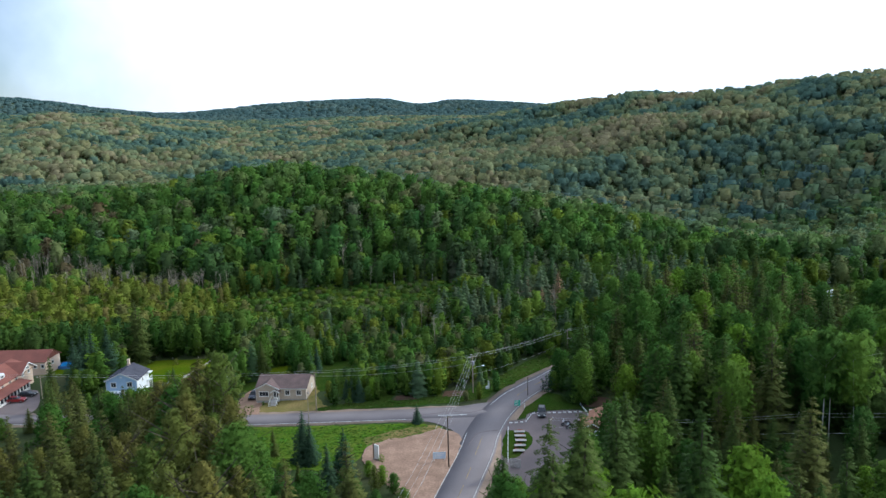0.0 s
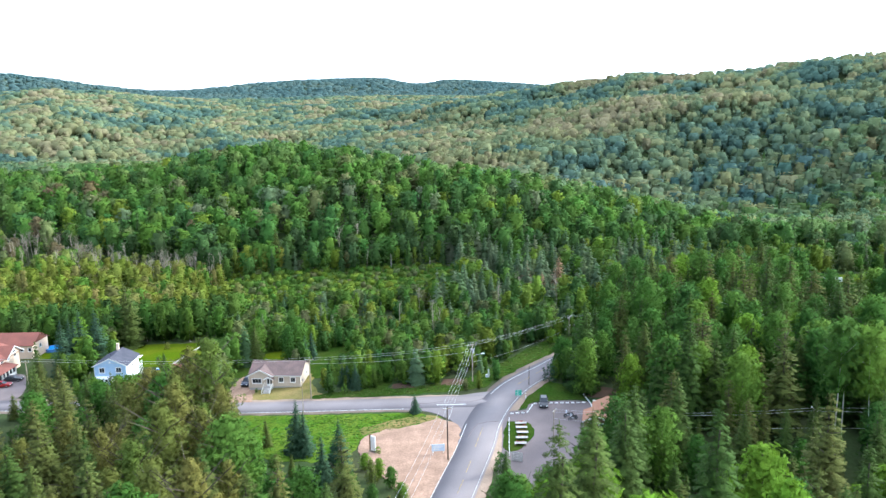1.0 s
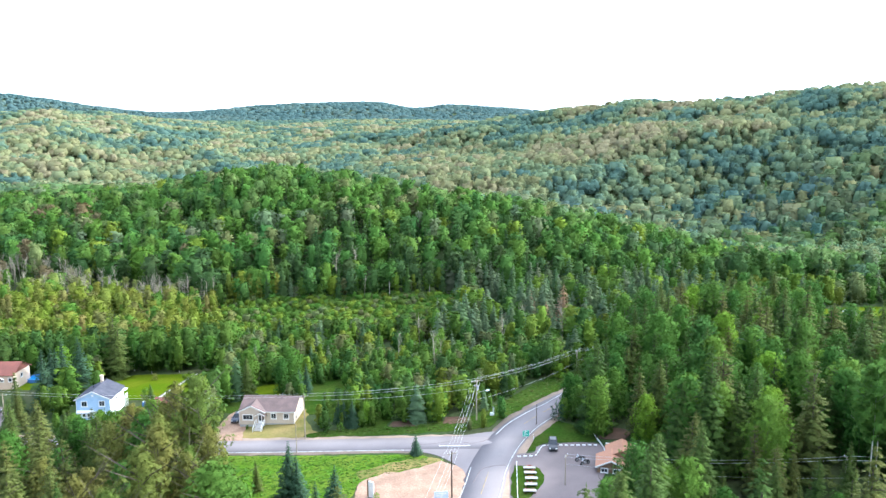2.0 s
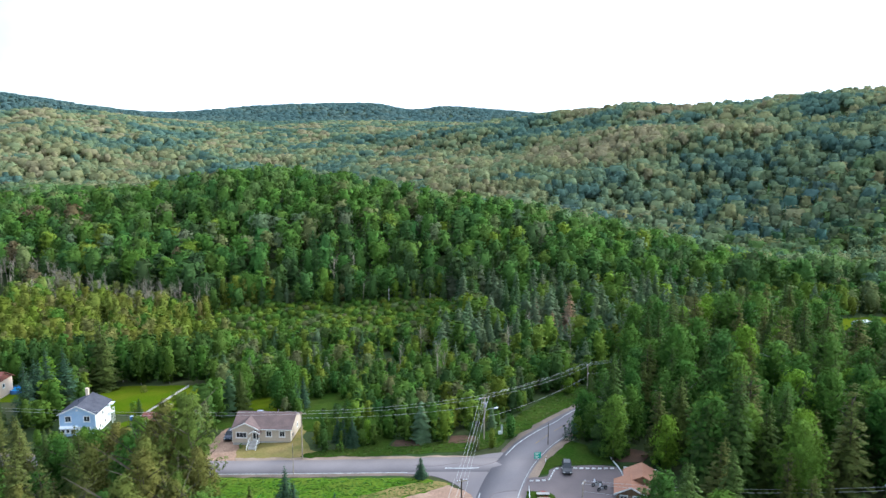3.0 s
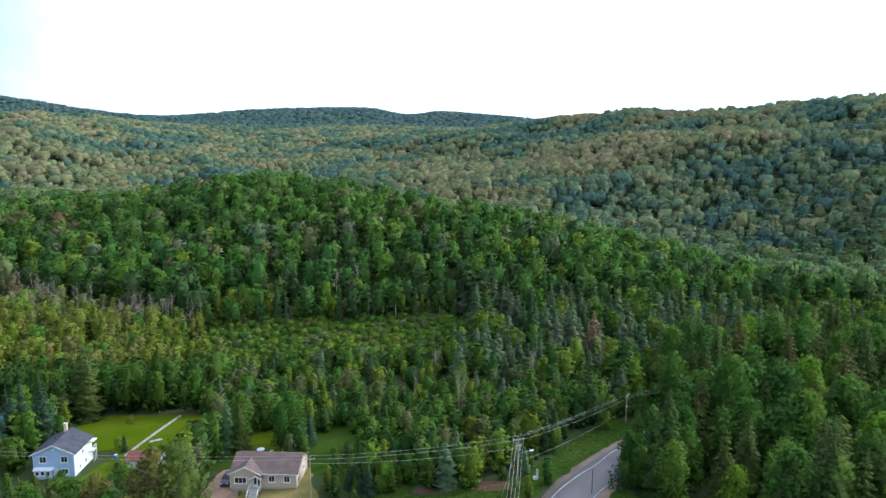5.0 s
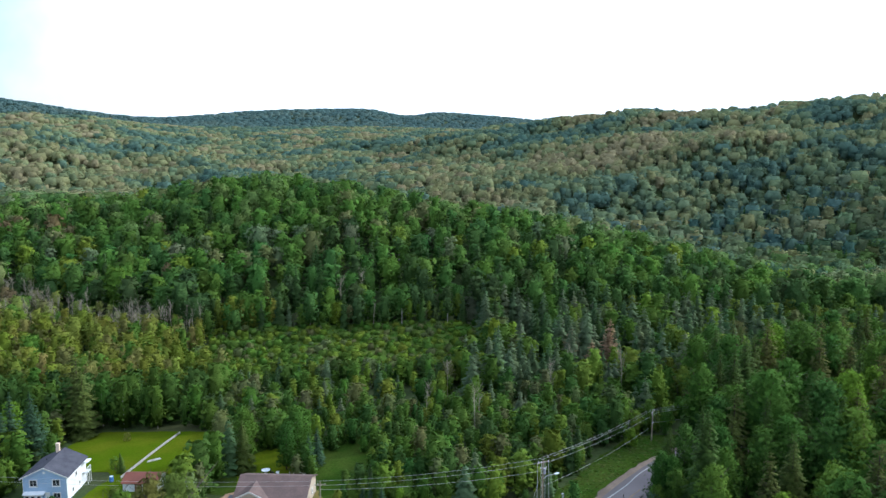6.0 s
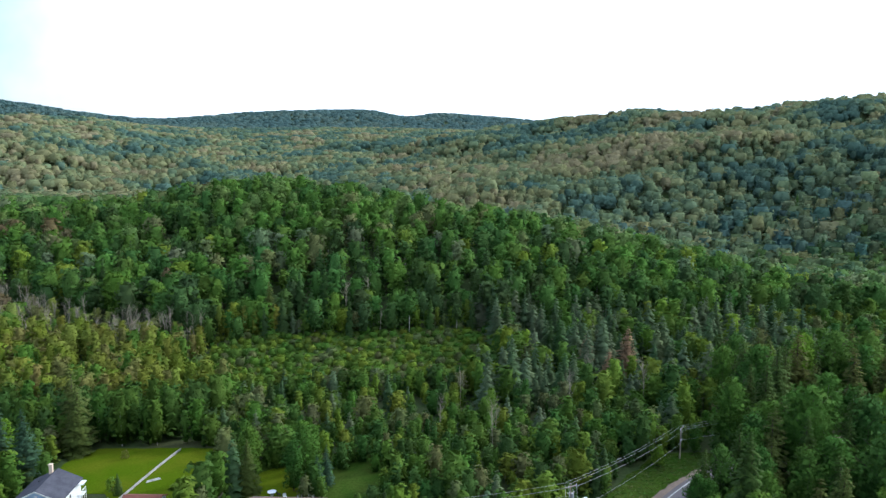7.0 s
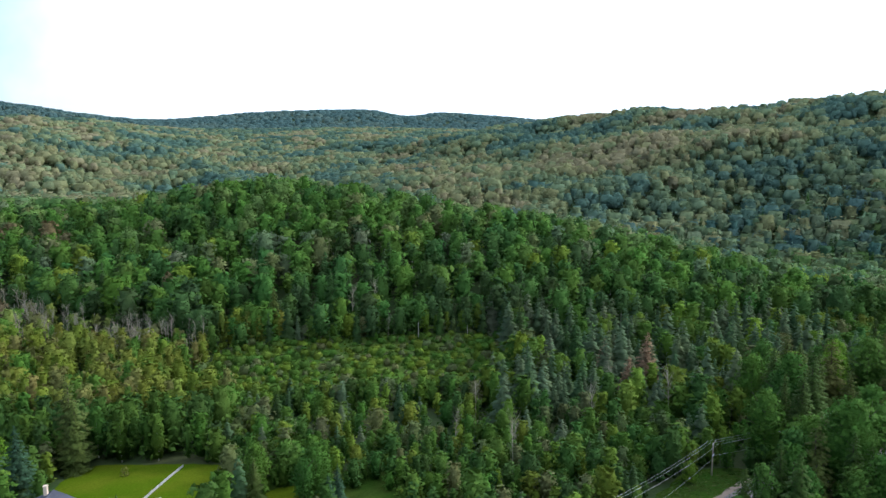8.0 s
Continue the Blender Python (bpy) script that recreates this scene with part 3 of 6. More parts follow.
def stem_quads(h, r0, r1, sides=5, bend=0.0):
    """A bare tapered stem."""
    zs = np.linspace(-0.02, h, 4)
    ang = 2 * math.pi * np.arange(sides) / sides
    q = []
    for a, b in zip(zs, zs[1:]):
        ra, rb = (r0 + (r1 - r0) * max(t, 0) / h for t in (a, b))
        for i in range(sides):
            c0, c1 = ang[i], ang[(i + 1) % sides]
            q.append([(math.cos(c0) * ra + bend * a * a, math.sin(c0) * ra, a), (math.cos(c1) * ra + bend * a * a, math.sin(c1) * ra, a),
                      (math.cos(c1) * rb + bend * b * b, math.sin(c1) * rb, b), (math.cos(c0) * rb + bend * b * b, math.sin(c0) * rb, b)])
    return np.array(q)


def limb_quads(rng, n, z0, z1, length, r, rise=0.8):
    """Limbs that leave the stem, each a tapered three-sided bar."""
    q = []
    for k in range(n):
        a, z = k * 2.4 + rng.uniform(-0.4, 0.4), rng.uniform(z0, z1)
        d = np.array([math.cos(a), math.sin(a), rise * rng.uniform(0.5, 1.3)])
        e = np.array([0, 0, z]); t = e + d * length * rng.uniform(0.6, 1.2)
        s = unit(np.cross(d, (0.2, 0.1, 1.0))); w = unit(np.cross(d, s))
        ring = [s, -0.5 * s + 0.87 * w, -0.5 * s - 0.87 * w]
        for i in range(3):
            q.append([e + ring[i] * r, e + ring[(i + 1) % 3] * r, t + ring[(i + 1) % 3] * r * 0.25, t + ring[i] * r * 0.25])
    return np.array(q)


def quad_mesh(name, shape, mat, **kw):
    v, q, nn = shape if isinstance(shape, tuple) else (*loose(shape), None)
    return mesh_np(name, v, q, [mat], smooth=True, normals=nn, **kw)


def make_tree(name, label, crown, trunk, leaf_mat, bark_mat, tall, where, group):
    """The first of a kind of tree, a stem and a crown, of height 1 scaled up to its height."""
    x, y = where
    ob = thing(name, x, y, H(x, y) - 0.1, label, "tree", group)
    ob.scale = (tall, tall, tall)
    for nm, q, mat in (("trunk", trunk, bark_mat), ("crown", crown, leaf_mat)):
        p = new(nm, quad_mesh(nm, q, mat))
        p.parent = ob
    return ob


tr = np.random.default_rng(11)
# kind: name, labels, leaf material, bark, crowns
KINDS = {}
def add_kind(key, name, label, leaf, bark, crowns, trunks, group):
    KINDS[key] = dict(name=name, label=label, leaf=leaf, bark=bark, crowns=crowns, trunks=trunks, group=group, first={}, count=0)


def stems(n, r=0.014, limbs=7, length=0.20, z=(0.3, 0.75)):
    return [np.concatenate([stem_quads(0.86, r, r * 0.3, 6, tr.uniform(-0.05, 0.05)), limb_quads(tr, limbs, *z, length, r * 0.45)]) for _ in range(n)]


add_kind("broad", "broadleaf_tree", "leafy green broadleaf tree with a rounded uneven crown", L_BROAD, M_BARK,
         [broad_crown(tr, 62, 24, 0.025, 0.08, w, 0.75, size=(0.24, 0.40), fuzz=0.55, heart=0.52) for w in (0.27, 0.23, 0.31, 0.25)], stems(4), "broadleaf trees of the wood")
add_kind("lime", "broadleaf_tree", "bright lime-green broadleaf tree with a full crown", L_LIME, M_BARK,
         [broad_crown(tr, 62, 24, 0.025, 0.06, w, 0.75, size=(0.24, 0.40), fuzz=0.55, heart=0.52) for w in (0.27, 0.21)], stems(2), "lime-green trees")
add_kind("olive", "thinned_tree", "thin olive-brown broadleaf tree, half stripped of leaves", L_OLIVE, M_BARK,
         [broad_crown(tr, 66, 22, 0.021, 0.12, w, 0.60, size=(0.16, 0.30), fuzz=0.7, heart=0.34) for w in (0.24, 0.19, 0.26)], stems(3, 0.012, 16, 0.26), "olive-brown trees")
add_kind("birch", "birch_tree", "slender birch with pale bare trunk and high crown", L_BROAD, M_BIRCH,
         [broad_crown(tr, 36, 16, 0.027, 0.42, w, size=(0.24, 0.42), fuzz=0.6, heart=0.46) for w in (0.17, 0.20)], stems(2, 0.0055, 6, 0.16, (0.4, 0.8)), "birches with pale trunks")
add_kind("spruce", "spruce_tree", "dark green spruce with drooping boughs", L_SPRUCE, M_BARK,
         [needle_crown(tr, 34, 13, w, 0.04, 0.42, 2, 0.04, 0.72) for w in (0.18, 0.155, 0.20, 0.165)], stems(4, 0.012, 0 + 3, 0.05), "spruces of the wood")
add_kind("blue", "blue_spruce", "dense blue-green spruce, full to the ground", L_BLUE, M_BARK,
         [needle_crown(tr, 28, 13, w, 0.02, 0.32, 2, 0.0) for w in (0.25, 0.22)], stems(2, 0.014, 3, 0.05), "blue-green spruces")
add_kind("pine", "old_conifer", "ragged olive conifer with thinning brown boughs", L_PINE, M_BARK,
         [needle_crown(tr, 28, 11, w, 0.12, 0.26, 2, 0.14, 0.60) for w in (0.18, 0.21, 0.16)], stems(3, 0.013, 10, 0.10, (0.2, 0.8)), "ragged olive conifers")
add_kind("rust", "dying_conifer", "dying conifer with rust-brown needles", L_RUST, M_BARK,
         [needle_crown(tr, 26, 11, 0.19, 0.06, 0.32, 2, 0.08, 0.75)], stems(1, 0.012, 8, 0.1), "dying conifers")


def plant(kind, x, y, tall, broad=1.0):
    """Sets a tree of a kind at a place, of a height in metres."""
    k = KINDS[kind]
    v = k["count"] % len(k["crowns"])
    k["count"] += 1
    m = pose(x, y, H(x, y) - 0.1, tr.uniform(-2, 2), tr.uniform(-2, 2), tr.uniform(0, 360))
    if v not in k["first"]:
        ob = make_tree(k["name"], k["label"], k["crowns"][v], k["trunks"][v], k["leaf"], k["bark"], 1.0, (x, y), k["group"])
        k["first"][v] = ob
        ob.matrix_basis = m
    else:
        ob = copy_thing(k["first"][v], m)
    ob.scale = (tall * broad, tall * broad, tall)
    return ob


def inside(poly, x, y, grow=0.0):
    """Which of the points lie in a polygon, grown by some metres about its centre."""
    p = np.array(poly, float)
    c = p.mean(0)
    p = p + unit(p - c) * grow
    x, y = np.asarray(x, float), np.asarray(y, float)
    res = np.zeros(x.shape, bool)
    for (x0, y0), (x1, y1) in zip(p, np.roll(p, -1, 0)):
        if y0 != y1:
            hit = ((y0 > y) != (y1 > y)) & (x < (x1 - x0) * (y - y0) / (y1 - y0) + x0)
            res ^= hit
    return res


LINES = [(smooth_line(MAIN, 2.0), 5.6), (smooth_line(WEST, 2.0), 5.4)]
CLEAR = [(GRAVEL, 1), (MEADOW, 0), (HOUSE_LAWN, 1.5), (YARD, 1.5), (BACKYARD, 1), (BIG_LAWN, 2), (DRIVE, 1), (LOT, 0.5), (VERGE_E, 0.5), (VERGE_N, 0), (HOTEL_LOT, 1.5), (POOLSIDE, 1), (FIELD, 3),
         ([(-47, 175), (-28, 175), (-28, 191), (-47, 191)], 1), ([(-88, 184), (-73, 184), (-73, 200), (-88, 200)], 1.5), ([(-142, 184), (-108, 184), (-108, 224), (-142, 224)], 2), ([(31, 137), (43, 137), (43, 157), (31, 157)], 1)]


def open_ground(x, y, grow=0.0):
    bad = np.zeros(np.shape(x), bool)
    for poly, g in CLEAR:
        bad |= inside(poly, x, y, g + grow)
    for line, wide in LINES:
        for p in line:
            bad |= (x - p[0]) ** 2 + (y - p[1]) ** 2 < (wide + grow) ** 2
    return bad


def scatter(x0, x1, y0, y1, step, seed, loose=0.42):
    """Uneven points on a jittered grid."""
    r = np.random.default_rng(seed)
    X, Y = np.meshgrid(np.arange(x0, x1, step), np.arange(y0, y1, step))
    X = X + (np.arange(X.shape[0]) % 2)[:, None] * step / 2 + r.uniform(-loose, loose, X.shape) * step
    Y = Y + r.uniform(-loose, loose, Y.shape) * step
    return X.ravel(), Y.ravel()


# trees that stand out, at their places
SINGLE = (
    ("spruce", 14.6, 80.8, 32), ("spruce", 36, 90.5, 29.5), ("spruce", 32, 115.5, 21.5), ("lime", 24, 77.5, 26), ("lime", 22.4, 91.6, 22), ("broad", 11.6, 99, 17.5),
    ("spruce", 60, 113, 15.5), ("pine", 58, 106, 22), ("spruce", 61.5, 148, 18.5), ("spruce", 50, 141, 25), ("pine", 48, 183, 17), ("broad", 34.5, 160, 14.5),
    ("birch", 73, 130, 25.5), ("lime", 43, 154.5, 12), ("broad", 54, 184, 21), ("broad", 64, 182, 19.5), ("pine", 56, 150, 22), ("spruce", 44, 128, 17),
    ("pine", -47, 104, 21.5), ("olive", -42, 119, 23.5), ("olive", -30, 97, 24.5), ("olive", -42, 147, 25), ("blue", -25.4, 142.5, 11.5), ("blue", -23.6, 141.2, 9.5), ("blue", -16, 133, 11), ("blue", -18.6, 130, 9.5),
    ("spruce", -32.0, 146, 6.5), ("blue", -96.5, 195.5, 16), ("blue", -95, 199, 15), ("blue", -92, 206, 16.5), ("blue", -97.5, 207, 16), ("spruce", -89.5, 222, 17), ("pine", -91.5, 226, 21), ("blue", -99, 205, 14),
    ("lime", -99, 210, 14), ("spruce", -71.5, 199.5, 4.5), ("blue", -2.6, 157.6, 4.6), ("broad", 30, 171, 5.5), ("blue", -33, 196, 8), ("blue", -31.5, 198.5, 8.5), ("broad", -37.5, 197, 11), ("broad", -36, 201, 12.5), ("spruce", -46, 197, 11.5), ("broad", -47.5, 204, 12),
    ("spruce", 23.5, 99, 25), ("spruce", 13.0, 93.5, 15), ("broad", 37, 178.5, 13), ("broad", 33, 173, 10), ("spruce", 41.5, 182, 15), ("broad", 36.5, 169, 11), ("broad", 46.5, 187.5, 15), ("broad", 40, 168, 13), ("broad", 42.5, 175, 14), ("broad", 50, 190.5, 16), ("broad", 44, 183.5, 14), ("spruce", 52, 120, 13.5), ("spruce", 49, 118.5, 11.5), ("spruce", 72, 116, 14), ("lime", 62, 104, 9), ("lime", 68, 108, 9.5), ("olive", 57, 101, 9), ("lime", 74, 106, 10), ("lime", 53, 103, 8), ("spruce", 56, 119, 10),
    ("pine", 66, 135, 24), ("birch", 78, 128, 24), ("birch", 76, 133, 23), ("broad", 13.5, 104, 14), ("lime", 16.5, 101, 15), ("broad", 10.2, 93, 15), ("broad", 19.5, 106, 14), ("broad", 8.6, 86, 15), ("broad", 20, 86, 17),
    ("olive", -46, 151, 18), ("olive", -50, 156.5, 19.5), ("olive", -38.5, 141, 17), ("olive", -55, 152, 17), ("broad", -52, 146, 18), ("olive", -60, 158, 15), ("olive", -47, 140, 20), ("broad", -64, 162.5, 12), ("olive", -51.5, 161.5, 16), ("broad", -56, 163, 10), ("olive", -57, 143, 18), ("olive", -44, 132, 21), ("broad", -69, 165.5, 9),
    ("broad", 29.6, 172.2, 5), ("broad", 31.8, 174.6, 10), ("spruce", 33.6, 178.2, 12.5), ("broad", 32.6, 170.0, 9), ("broad", -9, 120, 5), ("broad", -12.5, 124.5, 5), ("olive", -6, 115.5, 5.5), ("broad", -15, 128.5, 5.5), ("broad", -3.5, 111, 6), ("broad", -17.5, 137, 4), ("lime", -8.6, 130.2, 4.2), ("broad", -6.3, 126.4, 4.5), ("lime", -11.4, 133.8, 3.6), ("broad", -4.2, 121.5, 4.0), ("olive", -9.6, 127.0, 6.0),
    ("spruce", -101.6, 192.6, 11.5), ("pine", -95.5, 181.5, 11), ("spruce", -91, 181.6, 7.5), ("broad", -86, 180.0, 5), ("olive", -80, 178.5, 5), ("broad", -75, 178.2, 6), ("spruce", 29.2, 105.5, 24.5), ("spruce", 18.9, 84.8, 31.5), ("spruce", 29.5, 124, 11), ("broad", 35, 132, 6), ("spruce", 40, 135, 12), ("broad", 39.5, 130, 9),
    ("spruce", -72, 157, 14), ("pine", -81, 163.4, 14.5), ("spruce", -66, 153, 13), ("spruce", -85, 161, 15.5), ("pine", -75, 149, 17), ("spruce", -62, 147, 14.5), ("spruce", -80, 152, 17), ("pine", -69, 141, 18), ("spruce", -89.5, 167, 13), ("pine", -77.5, 157, 15), ("spruce", -83, 156.5, 16), ("pine", -66, 159.5, 10.5), ("spruce", -70, 162.5, 10), ("broad", -68.5, 165, 11), ("pine", -71.2, 166, 11), ("broad", -65.8, 163.5, 11.5), ("olive", -63, 166, 10.5), ("broad", -73, 163, 11.5), ("olive", -56.5, 166, 11), ("olive", -54, 160, 14.5), ("broad", -47, 158.5, 15), ("broad", -59.5, 164.5, 11.5), ("broad", -69, 157, 13), ("pine", -65.5, 156, 13), ("broad", -63, 158.5, 12), ("spruce", -75, 164, 11.5), ("broad", -74, 160, 11), ("rust", 47, 269, 15), ("rust", 36, 272, 13), ("rust", 40, 262, 10.5), ("spruce", -67, 326, 19), ("lime", -14, 174.5, 6), ("blue", -17, 173.5, 7), ("blue", -19, 175, 6.5), ("blue", -20.5, 176.5, 6), ("lime", 33.5, 199, 4.5), ("broad", 42.5, 204, 7), ("broad", -58, 180, 5.5), ("olive", -57, 172, 9), ("olive", -61, 160.5, 12), ("broad", -58, 166, 12.8), ("olive", -61, 171, 11),
)
taken = []
for kind, x, y, tall in SINGLE:
    plant(kind, x, y, tall, 1.35 if tall < 5 or kind == "rust" else 1.0)
    taken.append((x, y))
taken = np.array(taken)

# the woods nearest the way, tree by tree
px, py = scatter(-120, 135, 66, 252, 6.3, 5)
keep = ~open_ground(px, py, 0.8)
keep &= np.abs(px - 2) < 0.66 * py + 6
keep &= np.min(np.hypot(px[:, None] - taken[:, 0], py[:, None] - taken[:, 1]), 1) > 3.6
west_side = (px < -8) & (py < 168)
east_side = (px > 8) & (py < 250) & (py < 168 + (px - 20) * 1.6)
keep &= west_side | east_side
keep &= ~((px > -24) & (px < -2) & (py > 116) & (py < 150))
keep &= ~((py < 84) & (np.abs(px) < 30) & (tr.uniform(size=len(px)) < 0.3))
for x, y in zip(px[keep], py[keep]):
    u = tr.uniform()
    if x < 0:
        deep = x < -58 or y < 105
        kind = "olive" if u < (0.24 if deep else 0.52) else "pine" if u < 0.62 else "spruce" if u < 0.78 else "broad"
        tall = tr.uniform(13, 20) - (5 if y > 125 and x > -34 else 0) - (4 if y > 135 else 0)
        if x > -30 and y > 112:
            tall, kind = tr.uniform(3.5, 6.5), ("spruce" if u < 0.3 else "broad")
        if x < -60:
            tall = tr.uniform(13, 18) if y < 140 else tr.uniform(14, 17.5) if x < -0.475 * y else tr.uniform(10, 13)
        if x < -0.545 * y and y > 136:
            tall = tr.uniform(4, 6.5)
    else:
        kind = "spruce" if u < 0.34 else "pine" if u < 0.54 else "birch" if u < 0.62 and x > 50 else "lime" if u > (0.80 if y < 116 else 0.89) and (x > 62 or y < 112) else "broad"
        tall = tr.uniform(13, 21)
        if y < 135 and x < 44:
            tall = tr.uniform(9, 15) if u < 0.6 else tr.uniform(12, 17)
        if x < 20 and y < 140:
            tall = tr.uniform(6, 10)
        if 38 < x < 95 and 102 < y < 132:
            tall = tr.uniform(7, 12.5)
    if x > 0.56 * (y - 26) and x > 60 and y > 185:
        tall = min(tall, max(3.0, 0.29 * (262 - y) - 2))
    plant(kind, x, y, tall, tr.uniform(0.9, 1.2))


# ---- the wider woods, too many to count ----
def woods(name, label, spots, heights, tints, wides, crowns, stem=None, stem_share=0.0, seed=1, category="woods", leaf=None):
    """One mesh of many trees: crowns taken in turn, turned, scaled and tinted; some with a pale stem."""
    r = np.random.default_rng(seed)
    x, y = spots
    z = height(x, y) - 0.2
    V, T, I, Q, N, at = [], [], [], [], [], 0
    pick = r.integers(0, len(crowns), len(x))
    turn = r.uniform(0, 2 * math.pi, len(x))
    for k, q in enumerate([*crowns, stem] if stem is not None else crowns):
        if k < len(crowns):
            sel = np.flatnonzero(pick == k)
        else:
            sel = np.flatnonzero(r.uniform(size=len(x)) < stem_share)
        c, s = np.cos(turn[sel]), np.sin(turn[sel])
        a, f, nn = q
        W = (heights[sel] * wides[sel])[:, None]
        X = (a[:, 0] * c[:, None] - a[:, 1] * s[:, None]) * W + x[sel][:, None]
        Y = (a[:, 0] * s[:, None] + a[:, 1] * c[:, None]) * W + y[sel][:, None]
        Z = a[:, 2] * heights[sel][:, None] + z[sel][:, None]
        V.append(np.stack([X, Y, Z], -1).reshape(-1, 3))
        T.append(np.repeat(tints[sel], len(a), 0))
        N.append(np.stack([nn[:, 0] * c[:, None] - nn[:, 1] * s[:, None], nn[:, 0] * s[:, None] + nn[:, 1] * c[:, None], np.broadcast_to(nn[:, 2], X.shape)], -1).reshape(-1, 3))
        I.append(np.full(len(sel) * len(f), 0 if k < len(crowns) else 1))
        Q.append((f[None] + at + (np.arange(len(sel)) * len(a))[:, None, None]).reshape(-1, 4))
        at += len(sel) * len(a)
    V, T, I, Q = np.concatenate(V), np.concatenate(T), np.concatenate(I), np.concatenate(Q)
    me = mesh_np(name, V, Q, [leaf or L_TINT, M_BIRCH], I, T, smooth=True, normals=np.concatenate(N))
    return tagged(new(name, me), label, category, "", "stuff")


def palette(r, n, colours, weights, wob=0.14):
    c = np.array(colours)[r.choice(len(colours), n, p=np.array(weights) / np.sum(weights))]
    return np.clip(c * r.uniform(1 - wob, 1 + wob, (n, 1)) * r.uniform(1 - wob / 2, 1 + wob / 2, (n, 3)), 0.008, 0.5)


def drift(x, y, scale, seed):
    """Slow patchy noise between 0 and 1 over the land."""
    return np.array([0.5 + 0.5 * noise.noise((a / scale, b / scale, seed)) for a, b in zip(x, y)])


GREEN, DEEP, BRIGHT, DARK = (0.094, 0.172, 0.026), (0.064, 0.130, 0.028), (0.150, 0.215, 0.026), (0.056, 0.098, 0.030)
# the grey, blue and pale far tints here have aerial haze mixed in
TAN, HAZED_GREEN, OLIVE, HAZED_BLUE = (0.282, 0.250, 0.142), (0.176, 0.232, 0.122), (0.140, 0.166, 0.060), (0.106, 0.176, 0.136)
HAZED_PALE, SHADY = (0.250, 0.256, 0.120), (0.082, 0.146, 0.118)
HILL_GREEN, HILL_DEEP = (0.086, 0.166, 0.028), (0.062, 0.130, 0.032)
rw = np.random.default_rng(23)
C_MID = [broad_crown(rw, 26, 8, 0.042, 0.16, w, 0.90, size=(0.26, 0.44), fuzz=0.24, heart=0.54, share=0.42, stray=0.2) for w in (0.25, 0.20, 0.28, 0.22, 0.24)] + [broad_crown(rw, 20, 8, 0.042, 0.46, w, 0.90, size=(0.26, 0.46), fuzz=0.24, heart=0.45, share=0.45, stray=0.2) for w in (0.19, 0.16)]
N_MID = [needle_crown(rw, 20, 9, w, 0.06, 0.7, 1, 0.04, 0.75) for w in (0.19, 0.16, 0.22)]
C_LOW = [broad_crown(rw, 9, 7, 0.085, 0.02, 0.50, 0.7, size=(0.36, 0.58), most=0.4, fuzz=0.30, heart=0.7, ring=5, rows=2) for _ in range(4)]
C_FAR = [broad_crown(rw, 8, 3, 0.108, 0.16, w, 0.80, size=(0.36, 0.60), most=0.34, fuzz=0.24, heart=0.72, ring=5, rows=2) for w in (0.44, 0.38, 0.50, 0.40, 0.47, 0.34)]
C_BACK = [broad_crown(rw, 12, 5, 0.066, 0.18, w, 0.82, size=(0.28, 0.46), most=0.3, fuzz=0.24, heart=0.66, ring=5, rows=2) for w in (0.36, 0.30, 0.40, 0.33)]
N_FAR = [needle_crown(rw, 5, 5, 0.24, 0.1, 0.4, 1, 0)]
C_DIST = [broad_crown(rw, 3, 2, 0.20, 0.02, w, 0.9, size=(0.5, 0.7), most=0.45, fuzz=0.24, heart=0.85, ring=5, rows=2) for w in (0.50, 0.44, 0.56, 0.47)]
C_VALE = [broad_crown(rw, 24, 8, 0.040, 0.06, w, 0.8, size=(0.24, 0.42), fuzz=0.24, heart=0.50) for w in (0.25, 0.19, 0.28, 0.22, 0.17)]
STEM = loose(stem_quads(0.72, 0.009, 0.004, 4))
STEM = (*STEM, unit(STEM[0] * (1, 1, 0) + (0, 0, 1e-4)))

def yard(x, y):
    """The grass round the red shed, and the camera's line to the pool, kept free of trees."""
    return ((x > -77) & (x < -54) & (y > 176) & (y < 212)) | ((x > -113) & (x < -99) & (y > 186) & (y < 215))


# the valley behind the houses
vx, vy = scatter(-240, 230, 168, 318, 5.2, 31)
near_wood = (np.abs(vx - 2) < 0.66 * vy + 6) & (vy < 252) & (((vx < -8) & (vy < 168)) | ((vx > 8) & (vy < 250) & (vy < 168 + (vx - 20) * 1.6) & (vx < 135)))
vk = ~open_ground(vx, vy, 0.6) & ~near_wood & ~yard(vx, vy)
vx, vy = vx[vk], vy[vk]
sx_, sy_ = scatter(-86, 14, 258, 324, 2.5, 33)
out_bowl = ~((vx > -85) & (vx < 12) & (vy > 262) & (vy < 322))
vx, vy = np.r_[vx[out_bowl], sx_], np.r_[vy[out_bowl], sy_]
yx, yy = scatter(-200, -62, 224, 318, 4.3, 35)
yk = ~open_ground(yx, yy, 0.6) & ~((yx > -85) & (yy > 262))
old = (vx < -62) & (vx > -200) & (vy > 224) & ~((vx > -85) & (vy > 262))
vx, vy = np.r_[vx[~old], yx[yk]], np.r_[vy[~old], yy[yk]]
n = len(vx)
bowl = (vx > -85) & (vx < 12) & (vy > 262) & (vy < 322)
edge_line = 313 + 0.45 * (-85 - vx)  # where the young western wood meets the hill
foothill = (vx < -85) & (vy > edge_line)
west = (vx < -62) & (vy > 222) & ~foothill
firs = (vx > 2) & (vx < 110) & (vy > 226)
vh = rw.uniform(7, 12.5, n)
vh[west] = rw.uniform(9, 15, west.sum())
vh[firs] = rw.uniform(10, 15, firs.sum())
vh[(vx > -22) & (vx < 30) & (vy < 236)] *= 0.78
